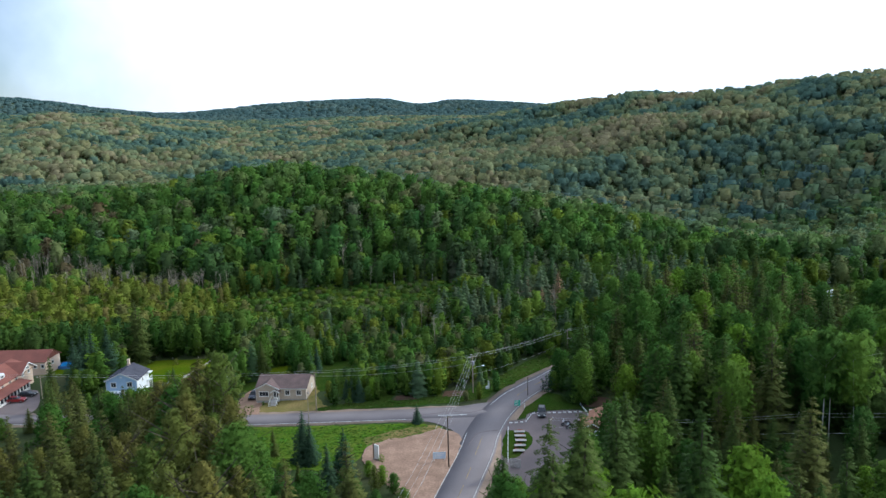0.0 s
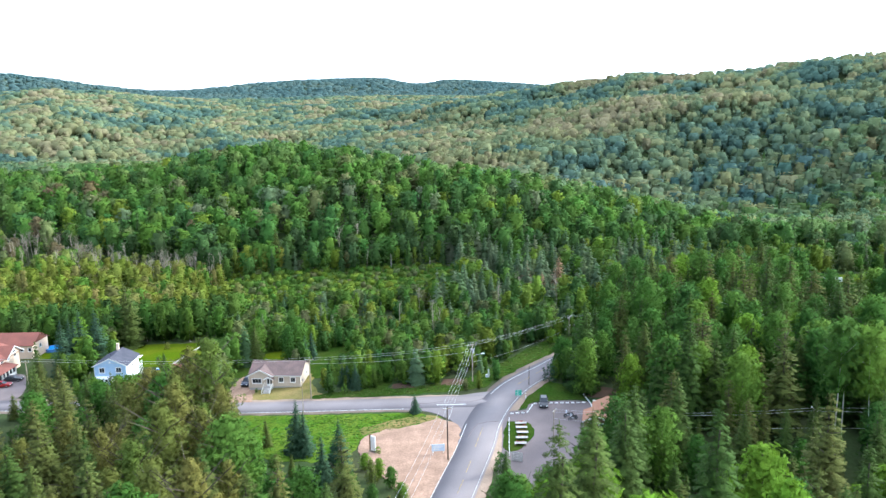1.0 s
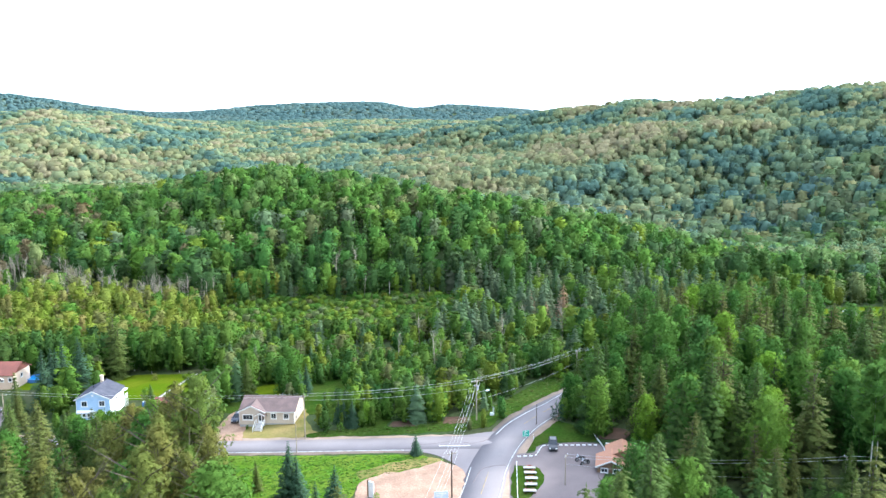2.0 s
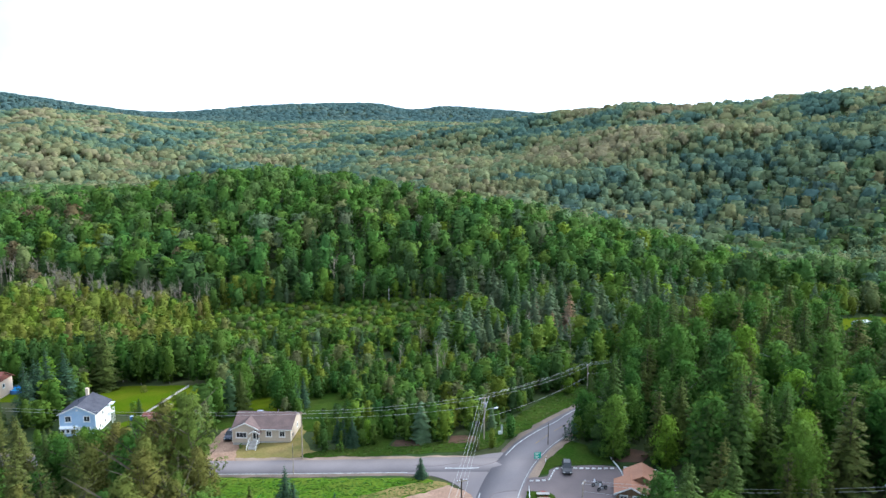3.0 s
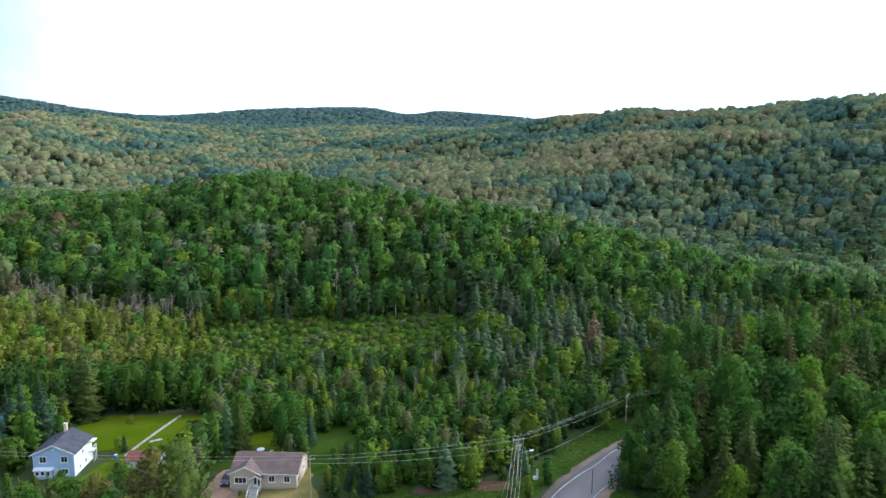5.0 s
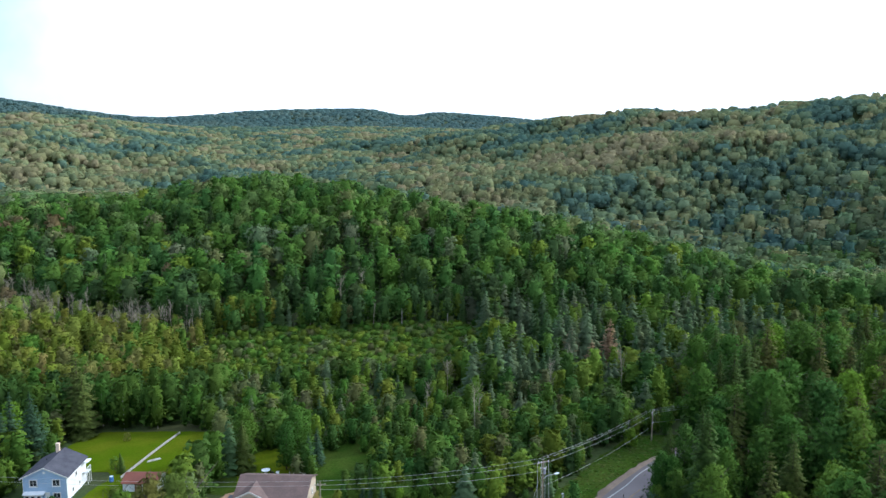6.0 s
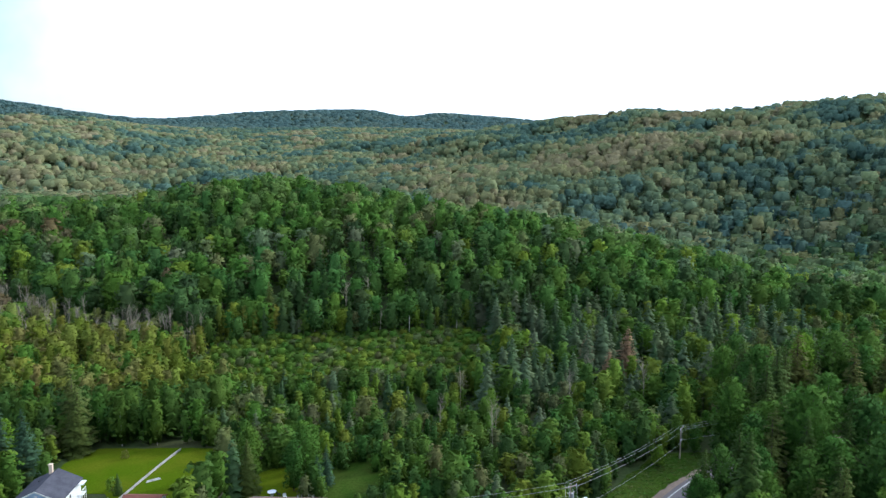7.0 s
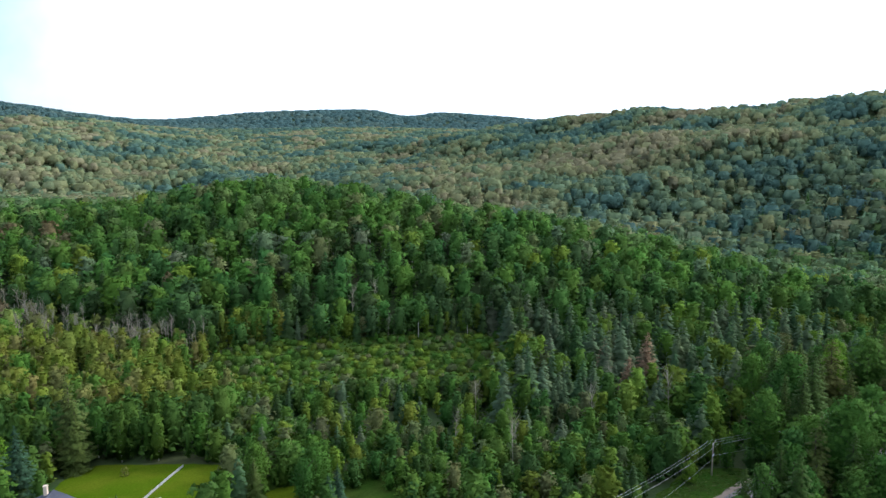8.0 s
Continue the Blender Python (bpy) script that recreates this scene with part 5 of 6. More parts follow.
def blue_house():
    h = thing("blue_house", -84.7, 187.2, H(-80, 190) - 0.3, "two-storey pale blue house with white side and grey roof", "house", turn=2.0)
    h.scale = (0.92, 0.92, 0.92)
    E, R = 5.75, 7.75
    part("foundation", boxes((0.05, 8.55, 0.05, 9.45, -0.8, 0.35)), M_CONCRETE, h)
    house_walls(h, 0, 8.6, 0, 9.5, 0.35, E, R, "y", M_BLUE)
    part("side_wall", boxes((8.603, 8.64, 0.0, 9.5, 0.35, E - 0.1)), M_PALE, h, "sunlit white siding")
    gable_roof(h, 0, 8.6, 0, 9.5, E + 0.02, R + 0.02, "y", M_SLATE, 0.45)
    fascia(h, 0, 8.6, 0, E + 0.02, R + 0.02, 0.45)
    for x in (-0.06, 8.58):
        part("corner_board", boxes((x, x + 0.07, -0.06, -0.003, 0.35, E - 0.1)), M_WHITE, h)
    for z in np.arange(0.6, E - 0.2, 0.32):
        part("clapboard", boxes((0.05, 8.55, -0.022, -0.003, z, z + 0.27)), M_BLUE, h)
    window(h, 1.25, 3.75, 1.6, 1.55, -0.024)
    window(h, 5.75, 3.75, 1.6, 1.55, -0.024)
    window(h, 5.75, 1.10, 1.60, 1.35, -0.024)
    bay = part("bay", boxes((0.3, 3.9, -0.75, -0.003, 0.35, 2.35)), M_BLUE, h, "pale blue bay with three windows")
    for x in (0.45, 1.62, 2.79):
        window(bay, x, 1.15, 1.0, 1.1, -0.75, bars=0)
    part("bay_roof", prism([(-1.0, 2.36), (-0.003, 2.36), (-0.003, 2.80), (-1.0, 2.46)], "x", 0.1, 4.3), M_PALE, h, "pale lean-to roof")
    part("door", boxes((4.25, 5.15, -0.08, -0.024, 0.45, 2.5)), M_WHITE, h, "white front door")
    part("gable_vent", boxes((4.05, 4.55, -0.07, -0.024, 6.5, 6.9)), M_WHITE, h)
    part("chimney", boxes((3.2, 3.85, 8.2, 8.85, 6.6, 9.3), (3.14, 3.91, 8.14, 8.91, 9.3, 9.45)), M_CREAM, h, "cream stucco chimney")
    part("roof_vent", rod([(2.6, 5.2, 6.8), (2.6, 5.2, 7.5)], [0.09], 6), M_RUBBER, h)
    window(h, 2.2, 1.2, 0.8, 1.1, 8.643, "x", 0)
    window(h, 5.4, 1.2, 0.8, 1.1, 8.643, "x", 0)
    window(h, 4.0, 3.9, 0.9, 1.1, 8.643, "x", 0)
    part("balcony", boxes((8.66, 9.7, 7.6, 9.4, 2.95, 3.10)), M_PALE, h, "white back landing")
    for y in (7.65, 8.5, 9.35):
        part("balcony_post", boxes((9.6, 9.68, y - 0.04, y + 0.04, 0.0, 4.1)), M_WHITE, h)
    part("balcony_rail", boxes((9.6, 9.68, 7.6, 9.4, 4.02, 4.12)), M_WHITE, h)
    part("canopy", prism([(7.5, 5.25), (9.5, 5.25), (9.5, 5.38), (7.5, 5.38)], "x", 8.66, 9.9), M_PALE, h)
    return h


def inn():
    g = H(-116, 195) + 0.1
    h = thing("inn", -111.5, 176, g, "cream inn with red roofs and a white columned veranda", "inn")
    E, R = 4.3, 6.5
    house_walls(h, -15, -3.2, 0, 31, -0.8, E, R, "y", M_CREAM)
    gable_roof(h, -15, -3.2, 0, 31, E + 0.02, R + 0.02, "y", M_REDROOF, 0.5)
    part("cross_gable", prism([(24.0, E - 0.1), (31.5, E - 0.1), (27.75, 6.4)], "x", -9.5, -2.7), M_CREAM, h, "cream cross gable")
    m, s = 27.75, (6.4 - E) / 3.75
    part("cross_roof", prism([(23.6, E - 0.30), (m, 6.46), (31.9, E - 0.30), (31.9, E - 0.12), (m, 6.66), (23.6, E - 0.12)], "x", -9.0, -2.2), M_REDROOF, h, "red cross-gable roof")
    part("verge_board", prism([(23.6, E - 0.36), (m, 6.40), (31.9, E - 0.36), (31.9, E - 0.10), (m, 6.68), (23.6, E - 0.10)], "x", -2.197, -2.12), M_WHITE, h, "white verge board")
    window(h, 27.0, 4.65, 1.5, 0.85, -2.7, "x", 1)
    for y in (1.5, 5.0, 8.5, 12.0, 15.5, 19.0, 22.0, 25.2, 28.4):
        window(h, y, 3.05, 1.2, 1.0, -3.2, "x", 1)
    part("veranda_roof", prism([(-3.19, 3.05), (0.35, 2.35), (0.35, 2.52), (-3.19, 3.25)], "y", -0.5, 24.0), M_REDROOF, h, "red lean-to veranda roof")
    part("veranda_floor", boxes((-3.19, 0.0, 0.0, 23.6, -0.6, 0.12)), M_CONCRETE, h)
    part("veranda_wall", boxes((-0.30, -0.14, 0.0, 23.6, 0.12, 0.85)), M_WHITE, h, "low white veranda wall")
    for y in np.arange(0.1, 23.7, 1.55):
        part("column", boxes((-0.31, -0.05, y - 0.12, y + 0.12, 0.12, 2.42)), M_WHITE, h, "white veranda column")
    for y in np.arange(0.25, 22.8, 1.55):
        part("veranda_pane", boxes((-0.24, -0.20, y + 0.02, y + 1.2, 0.88, 2.25)), M_GLASS, h)
    dm = part("dormer", boxes((-7.0, -4.6, 17.6, 20.0, 4.4, 6.1)), M_PALE, h, "white box dormer")
    window(dm, 18.1, 4.9, 1.4, 0.95, -4.6, "x", 1)
    part("chimney", boxes((-10.0, -9.0, 10, 11, 6.8, 9.4)), M_STONE, h)
    w = thing("inn_wing", -137.6, 214.5, H(-122, 216) + 0.9, "long cream wing of the inn with a red roof", "inn")
    house_walls(w, 0, 22.6, 0, 8.6, -0.9, 3.6, 5.9, "x", M_CREAM)
    gable_roof(w, 0, 22.6, 0, 8.6, 3.62, 5.92, "x", M_REDROOF, 0.5)
    for x in np.arange(1.4, 21.5, 2.2):
        window(w, x, 1.5, 1.1, 1.2, 0.0, "y", 0)
    window(w, 3.6, 1.6, 1.2, 1.2, 22.6, "x", 0)
    part("gable_board", prism([(0.2, 3.6), (4.3, 5.7), (8.4, 3.6)], "x", 22.603, 22.65), M_REDROOF, w, "red boarded gable")
    return h


def restaurant():
    h = thing("lodge", 32.8, 145.0, H(35, 147) - 0.6, "low brown lodge with salmon gable roofs and stone chimney", "lodge", turn=-14)
    E, R = 2.35, 3.75
    house_walls(h, 0.2, 5.8, 3.2, 8.2, -0.4, E, R, "y", M_WOOD)
    gable_roof(h, 0.2, 5.8, 3.2, 8.2, E + 0.02, R + 0.02, "y", M_SALMON, 0.4)
    part("back_trim", boxes((-0.1, 5.9, 8.64, 8.76, E - 0.1, E + 0.35)), M_WHITE, h, "white trim along the back edge")
    house_walls(h, -1.5, 3.5, 0, 5.0, -0.4, 1.75, 2.95, "y", M_WOOD, "wing_wall")
    gable_roof(h, -1.5, 3.5, 0, 5.0, 1.77, 2.97, "y", M_SALMON, 0.4, name="wing_roof")
    fascia(h, -1.5, 3.5, 0, 1.77, 2.97, 0.4)
    part("side_roof", prism([(3.3, 2.05), (6.3, 1.62), (6.3, 1.76), (3.3, 2.20)], "y", 0.2, 3.15), M_SALMON, h, "salmon lean-to roof")
    for y in (0.35, 2.85):
        part("porch_post", boxes((6.0, 6.15, y, y + 0.15, -0.4, 1.66)), M_WOOD, h)
    window(h, -0.9, 0.55, 1.4, 0.95, 0.0, bars=1)
    window(h, 1.3, 0.55, 1.4, 0.95, 0.0, bars=1)
    c = part("chimney", boxes((4.3, 5.2, -0.3, 0.5, -0.4, 2.9), (4.2, 5.3, -0.4, 0.6, 2.903, 3.1)), M_STONE, h, "fieldstone chimney")
    part("flue", rod([(4.75, 0.1, 3.1), (4.75, 0.1, 3.4)], [0.14], 8), M_STEEL, c)
    return h


bungalow(); blue_house(); inn(); restaurant()


def shed(x, y, turn, wide, deep, roof, wall, label):
    h = thing("shed", x, y, H(x, y), label, "shed", turn=turn)
    house_walls(h, 0, wide, 0, deep, -0.4, 1.9, 2.9, "x", wall)
    gable_roof(h, 0, wide, 0, deep, 1.92, 2.92, "x", roof, 0.3, 0.12)
    d = part("door", boxes((wide * 0.35, wide * 0.35 + 1.4, -0.06, -0.003, 0.0, 1.75)), M_WOOD, h)
    part("hinge", boxes((wide * 0.35 + 0.02, wide * 0.35 + 0.3, -0.08, -0.063, 1.3, 1.4)), M_STEEL, d)
    part("pane", boxes((wide * 0.8, wide * 0.8 + 0.5, -0.03, -0.003, 0.9, 1.4)), M_GLASS, h)


shed(-67.6, 190.2, -3, 6.6, 4.6, M_REDROOF, M_PALE, "low garden shed with a faded red roof")


# ---- vehicles ----
def car(x, y, turn, colour, label, tall=1.0):
    c = thing("car", x, y, H(x, y) + 0.12, label, "car", turn=turn)
    mat = paint("car_paint", colour)
    def sweep(profile):
        bm = bmesh.new()
        n = len(profile)
        ring = lambda s: [bm.verts.new((px, s * wy, pz)) for px, pz, wy in profile]
        a, b = ring(-1), ring(1)
        bm.faces.new(a); bm.faces.new(b[::-1])
        for k in range(n):
            bm.faces.new((a[k], b[k], b[(k + 1) % n], a[(k + 1) % n]))
        bmesh.ops.recalc_face_normals(bm, faces=bm.faces)
        bmesh.ops.bevel(bm, geom=[e for e in bm.edges], offset=0.05, segments=2, affect="EDGES")
        return bm
    t = tall
    body = [(-2.2, 0.30, 0.84), (2.2, 0.30, 0.84), (2.25, 0.62, 0.86), (2.0, 0.86, 0.86), (0.95, 0.98, 0.88), (-1.9, 1.02, 0.88), (-2.25, 0.90, 0.86)]
    cab = [(0.95, 0.95, 0.84), (0.25, 1.44 * t, 0.64), (-1.45, 1.46 * t, 0.64), (-2.05, 0.98, 0.82)]
    part("body", sweep(body), mat, c)
    g = part("cabin", sweep(cab), M_GLASS, c, "dark glazed cabin")
    part("roof_panel", boxes((-1.42, 0.22, -0.60, 0.60, 1.43 * t + 0.01, 1.46 * t + 0.035)), mat, c)
    for k, (px, pz) in enumerate(((0.30, 0.60), (-0.62, 0.60), (-1.50, 0.60))):
        for s in (-1, 1):
            part("pillar", rod([(px + (0.55 if k == 0 else -0.25 if k == 2 else 0.0), s * 0.83, 0.98), (px - 0.05, s * 0.655, 1.43 * t)], [0.045], 4), mat, c)
    for px in (1.38, -1.38):
        for s in (-1, 1):
            w = part("wheel", rod([(px, s * 0.70, 0.32), (px, s * 0.90, 0.32)], [0.32], 14), M_RUBBER, c)
            part("rim", rod([(px, s * 0.89, 0.32), (px, s * 0.915, 0.32)], [0.20], 10), M_STEEL, w)
    for s in (-1, 1):
        part("headlight", boxes((2.16, 2.27, s * 0.62 - 0.16, s * 0.62 + 0.16, 0.62, 0.76)), M_WHITE, c)
        part("tail_light", boxes((-2.29, -2.20, s * 0.66 - 0.12, s * 0.66 + 0.12, 0.68, 0.86)), M_FLOWER, c)
        part("mirror", boxes((0.68, 0.84, s * 0.98 - 0.09, s * 0.98 + 0.09, 0.98, 1.12)), mat, c)
    part("bumper", boxes((2.2, 2.31, -0.78, 0.78, 0.34, 0.52)), M_RUBBER, c)
    part("bumper", boxes((-2.31, -2.2, -0.78, 0.78, 0.34, 0.52)), M_RUBBER, c)
    part("number_plate", boxes((-2.335, -2.312, -0.26, 0.26, 0.40, 0.52)), M_WHITE, c)
    return c


car(25.0, 157.0, 262, (0.008, 0.009, 0.014), "near-black car parked against the white kerb", 1.15)


def motorbike(x, y, turn, label):
    m = thing("motorcycle", x, y, H(x, y) + 0.1, label, "motorcycle", "motorcycles in the car park", turn)
    for u in (-0.75, 0.78):
        w = part("wheel", rod([(u, -0.07, 0.33), (u, 0.07, 0.33)], [0.33], 14), M_RUBBER, m)
        part("rim", rod([(u, -0.08, 0.33), (u, 0.08, 0.33)], [0.20], 10), M_STEEL, w)
    part("frame", rod([(-0.7, 0, 0.4), (-0.2, 0, 0.55), (0.35, 0, 0.80), (0.78, 0, 0.36)], [0.06], 6), M_RUBBER, m)
    part("engine", boxes((-0.25, 0.28, -0.17, 0.17, 0.22, 0.55)), M_STEEL, m)
    part("tank", rod([(-0.10, 0, 0.84), (0.15, 0, 0.90), (0.42, 0, 0.88)], [0.12, 0.19, 0.10], 8), paint("motorcycle_paint", (0.02, 0.02, 0.022)), m)
    part("seat", boxes((-0.85, -0.12, -0.15, 0.15, 0.70, 0.82)), M_RUBBER, m)
    part("handlebar", rod([(0.38, -0.42, 1.08), (0.48, 0, 1.02), (0.38, 0.42, 1.08)], [0.025], 5), M_STEEL, m)
    part("windscreen", boxes((0.50, 0.56, -0.22, 0.22, 0.98, 1.40)), M_PALE, m)
    part("headlight", rod([(0.62, 0, 0.90), (0.74, 0, 0.90)], [0.11], 10), M_PALE, m)


motorbike(29.2, 150.4, 195, "black motorcycle with a pale windscreen on the asphalt")
motorbike(29.8, 148.8, 205, "black motorcycle with a pale windscreen on the asphalt")
car(-44.9, 181.6, 268, (0.010, 0.018, 0.050), "dark blue car parked beside the bungalow", 1.1)
car(-109.6, 189.2, 5, (0.28, 0.015, 0.015), "red car parked before the veranda")
car(-109.0, 193.4, 8, (0.02, 0.022, 0.025), "black car parked before the veranda")


def caravan(x, y, turn, label):
    c = thing("caravan", x, y, H(x, y) + 0.08, label, "caravan", turn=turn)
    bm = prism([(-3.2, 0.5), (3.2, 0.5), (3.35, 1.5), (3.0, 2.65), (-3.0, 2.7), (-3.35, 1.6)], "y", -1.15, 1.15)
    bmesh.ops.bevel(bm, geom=list(bm.edges), offset=0.12, segments=2, affect="EDGES")
    part("body", bm, M_PALE, c)
    for u in (-2.2, 0.9):
        part("pane", boxes((u, u + 1.2, -1.19, -1.153, 1.35, 2.05)), M_GLASS, c)
    part("stripe", boxes((-3.1, 3.1, -1.18, -1.152, 0.85, 1.05)), M_SIGNBLUE, c)
    for s in (-1, 1):
        part("wheel", rod([(0.2, s * 0.95, 0.3), (0.2, s * 1.12, 0.3)], [0.32], 12), M_RUBBER, c)
    part("drawbar", rod([(-3.2, 0, 0.45), (-4.3, 0, 0.42)], [0.05], 5), M_STEEL, c)


caravan(145.5, 264, 12, "white caravan parked on a field")
shed(158, 297, 10, 7.0, 6.0, M_SLATE, M_PALE, "small white house far among trees")

# ---- poles and wires ----
def pole(x, y, top, label, dark=False, arms=((0.35, 1.15),), turn=0.0, lamp=0.0, r=0.15):
    """A utility pole: shaft, cross-arms at given depths below the top, insulators."""
    g = H(x, y)
    p = thing("utility_pole", x, y, g, label, "utility pole", "utility poles along the roads", turn)
    tall = top - g
    part("shaft", rod([(0, 0, -0.5), (0, 0, tall * 0.5), (0, 0, tall)], [r, r * 0.85, r * 0.66], 8), M_DARKPOLE if dark else M_POLE, p)
    for depth, half in arms:
        z = tall - depth
        part("crossarm", boxes((-half, half, -0.17, -0.07, z - 0.06, z + 0.06)), M_POLE, p)
        for u in (-half + 0.08, -half * 0.45, half - 0.08):
            part("insulator", rod([(u, -0.12, z + 0.06), (u, -0.12, z + 0.16), (u, -0.12, z + 0.26)], [0.035, 0.06, 0.03], 6), M_PALE, p)
    if lamp:
        a = part("lamp_arm", rod([(0.1, 0, lamp), (0.8, -0.1, lamp + 0.45), (2.4, -0.3, lamp + 0.55)], [0.045], 6), M_STEEL, p)
        part("lamp_head", boxes((2.3, 3.1, -0.45, -0.15, lamp + 0.46, lamp + 0.64)), M_PALE, a, "pale street lamp head")
    return p


def transformer(p, z):
    part("transformer", rod([(0.02, -0.42, z), (0.02, -0.42, z + 0.1), (0.02, -0.42, z + 0.95), (0.02, -0.42, z + 1.0)], [0.20, 0.26, 0.26, 0.18], 12), M_STEEL, p, "grey pole-top transformer")


A, B, C, W = (10.6, 173.6), (3.9, 135.4), (38.6, 201.4), (-26.9, 168.8)
pa = pole(*A, 10.9, "weathered pole with a street lamp at the junction", arms=((0.5, 1.1), (1.6, 0.7)), turn=25, lamp=6.1)
transformer(pa, 7.2)
pole(*B, 11.2, "dark creosoted pole on the gravel edge", True, ((0.3, 0.85),), 20)
pole(*C, 8.6, "weathered pole at the bend of the road", arms=((0.15, 1.2), (2.6, 0.5)), turn=55)
pole(*W, 9.6, "weathered pole beside the bungalow lawn", arms=((0.4, 0.9),), turn=5)
pole(-3.4, 100, 12.0, "pole with a wide crossarm above the trees", True, ((0.15, 1.3),), 15)
pole(69, 130, 11.6, "pole standing among the trees", arms=((0.2, 1.1),), turn=90)
pole(24.6, 141.4, 7.6, "slim white-armed pole in the car park", arms=((0.25, 0.8),), turn=60, r=0.10)
pole(-27.5, 161.6, 5.9, "short slim pole at the meadow edge", arms=(), r=0.09)
pole(23.4, 169.0, 6.6, "slim dark pole beside the bend", True, (), r=0.08)
pole(-96, 177.2, 7.6, "weathered pole before the blue house", arms=((0.4, 0.9),), turn=8)
pole(76, 216, 9.8, "pole hidden in the roadside wood", arms=((0.2, 1.1),), turn=50)
pole(118, 128, 13.0, "pole among the eastern trees", arms=((0.2, 1.1),), turn=90)


def wire(a, b, sag, label="thin pale overhead power line", r=0.017):
    c = bpy.data.curves.new("power_line", "CURVE")
    c.dimensions, c.bevel_depth, c.bevel_resolution = "3D", r, 0
    s = c.splines.new("POLY")
    s.points.add(20)
    for k in range(21):
        t = k / 20
        q = Vector(a).lerp(Vector(b), t)
        s.points[k].co = (q.x, q.y, q.z - sag * 4 * t * (1 - t), 1)
    c.materials.append(M_WIRE)
    return tagged(new("power_line", c), label, "power line", "overhead power lines")


def span(p, zp, q, zq, offs, sag):
    d = Vector((q[0] - p[0], q[1] - p[1], 0)).normalized()
    n = Vector((-d.y, d.x, 0))
    for u in offs:
        wire((p[0] + n.x * u, p[1] + n.y * u, zp), (q[0] + n.x * u, q[1] + n.y * u, zq), sag)


span(A, 10.7, C, 8.6, (-1.0, 0.35, 1.0), 0.7)
span(A, 6.0, C, 5.4, (0.0,), 0.9)
span(A, 10.7, W, 9.4, (-0.8, 0.8), 0.7)
span(A, 8.8, W, 8.3, (0.0,), 0.8)
span(W, 9.4, (-96, 177.2), 7.8, (-0.8, 0.8), 0.8)
span((-96, 177.2), 7.8, (-150, 186), 7.0, (-0.8, 0.8), 0.8)
span(A, 10.6, B, 11.1, (-0.9, -0.3, 0.3, 0.9), 0.5)
span(B, 11.1, (-3.4, 100), 12.1, (-1.1, 0.0, 1.1), 0.5)
span((-3.4, 100), 12.1, (-14, 40), 13.0, (-1.1, 0.0, 1.1), 0.9)
span(C, 8.6, (76, 216), 9.8, (-0.9, 0.0, 0.9), 0.6)
span(C, 6.0, (76, 216), 7.0, (0.0,), 0.7)
span((24.6, 141.4), 7.4, (69, 130), 11.5, (-0.6, 0.6), 0.9)
span((24.6, 141.4), 5.8, (69, 130), 8.0, (0.0,), 0.9)
span((69, 130), 11.5, (118, 128), 12.9, (-0.8, 0.8), 0.8)
span((69, 130), 8.0, (118, 128), 9.4, (0.0,), 0.8)
wire((10.6, 173.5, 9.6), (6.4, 167.8, 0.2), 0.0, "taut guy wire of the junction pole")
wire((-26.9, 168.6, 8.6), (-30.2, 178.6, 2.6), 0.25, "service drop to the bungalow")
wire((3.9, 135.4, 9.0), (-1.5, 128.5, 0.2), 0.0, "taut guy wire of the gravel-edge pole")


# ---- signs and street furniture ----
def road_sign():
    s = thing("road_sign", 20.1, 161.6, H(20.1, 161.6), "two stacked green road sign panels on a post", "road sign", turn=12)
    part("post", boxes((-0.05, 0.05, 0.0, 0.08, -0.3, 2.05)), M_STEEL, s)
    for z in (0.75, 1.40):
        p = part("panel", boxes((-0.70, 0.70, -0.06, -0.003, z, z + 0.60)), M_TEAL, s, "green panel with pale bars")
        for k, w in enumerate((0.9, 0.6)):
            part("lettering_bar", boxes((-0.52, -0.52 + w, -0.07, -0.063, z + 0.36 - 0.24 * k, z + 0.46 - 0.24 * k)), M_WHITE, p)


def gravel_sign():
    s = thing("notice_board", 2.1, 138.3, H(2.1, 138.3), "pale blue notice board on two low posts", "notice board", turn=4)
    b = part("board", boxes((-1.25, 1.25, -0.06, 0.0, 0.5, 1.85)), M_SIGNBLUE, s)
    for k in range(3):
        part("lettering_bar", boxes((-0.9, 0.9 - 0.35 * k, -0.075, -0.063, 1.45 - 0.32 * k, 1.58 - 0.32 * k)), M_WHITE, b)
    for x in (-1.0, 1.0):
        part("post", boxes((x - 0.06, x + 0.06, 0.003, 0.12, -0.4, 1.9)), M_WHITE, s)


def slab_sign():
    s = thing("pillar_sign", -10.4, 140.6, H(-10.4, 140.6), "tall white pillar sign with a wooden post", "pillar sign", turn=-35)
    part("panel", boxes((-0.55, 0.55, -0.12, 0.12, 0.4, 3.3)), M_WHITE, s)
    part("post", boxes((-0.85, -0.56, -0.14, 0.14, -0.4, 3.5)), M_WOOD, s, "brown wooden post")
    part("base", boxes((-0.8, 0.7, -0.3, 0.3, -0.3, 0.4)), M_STONE, s)


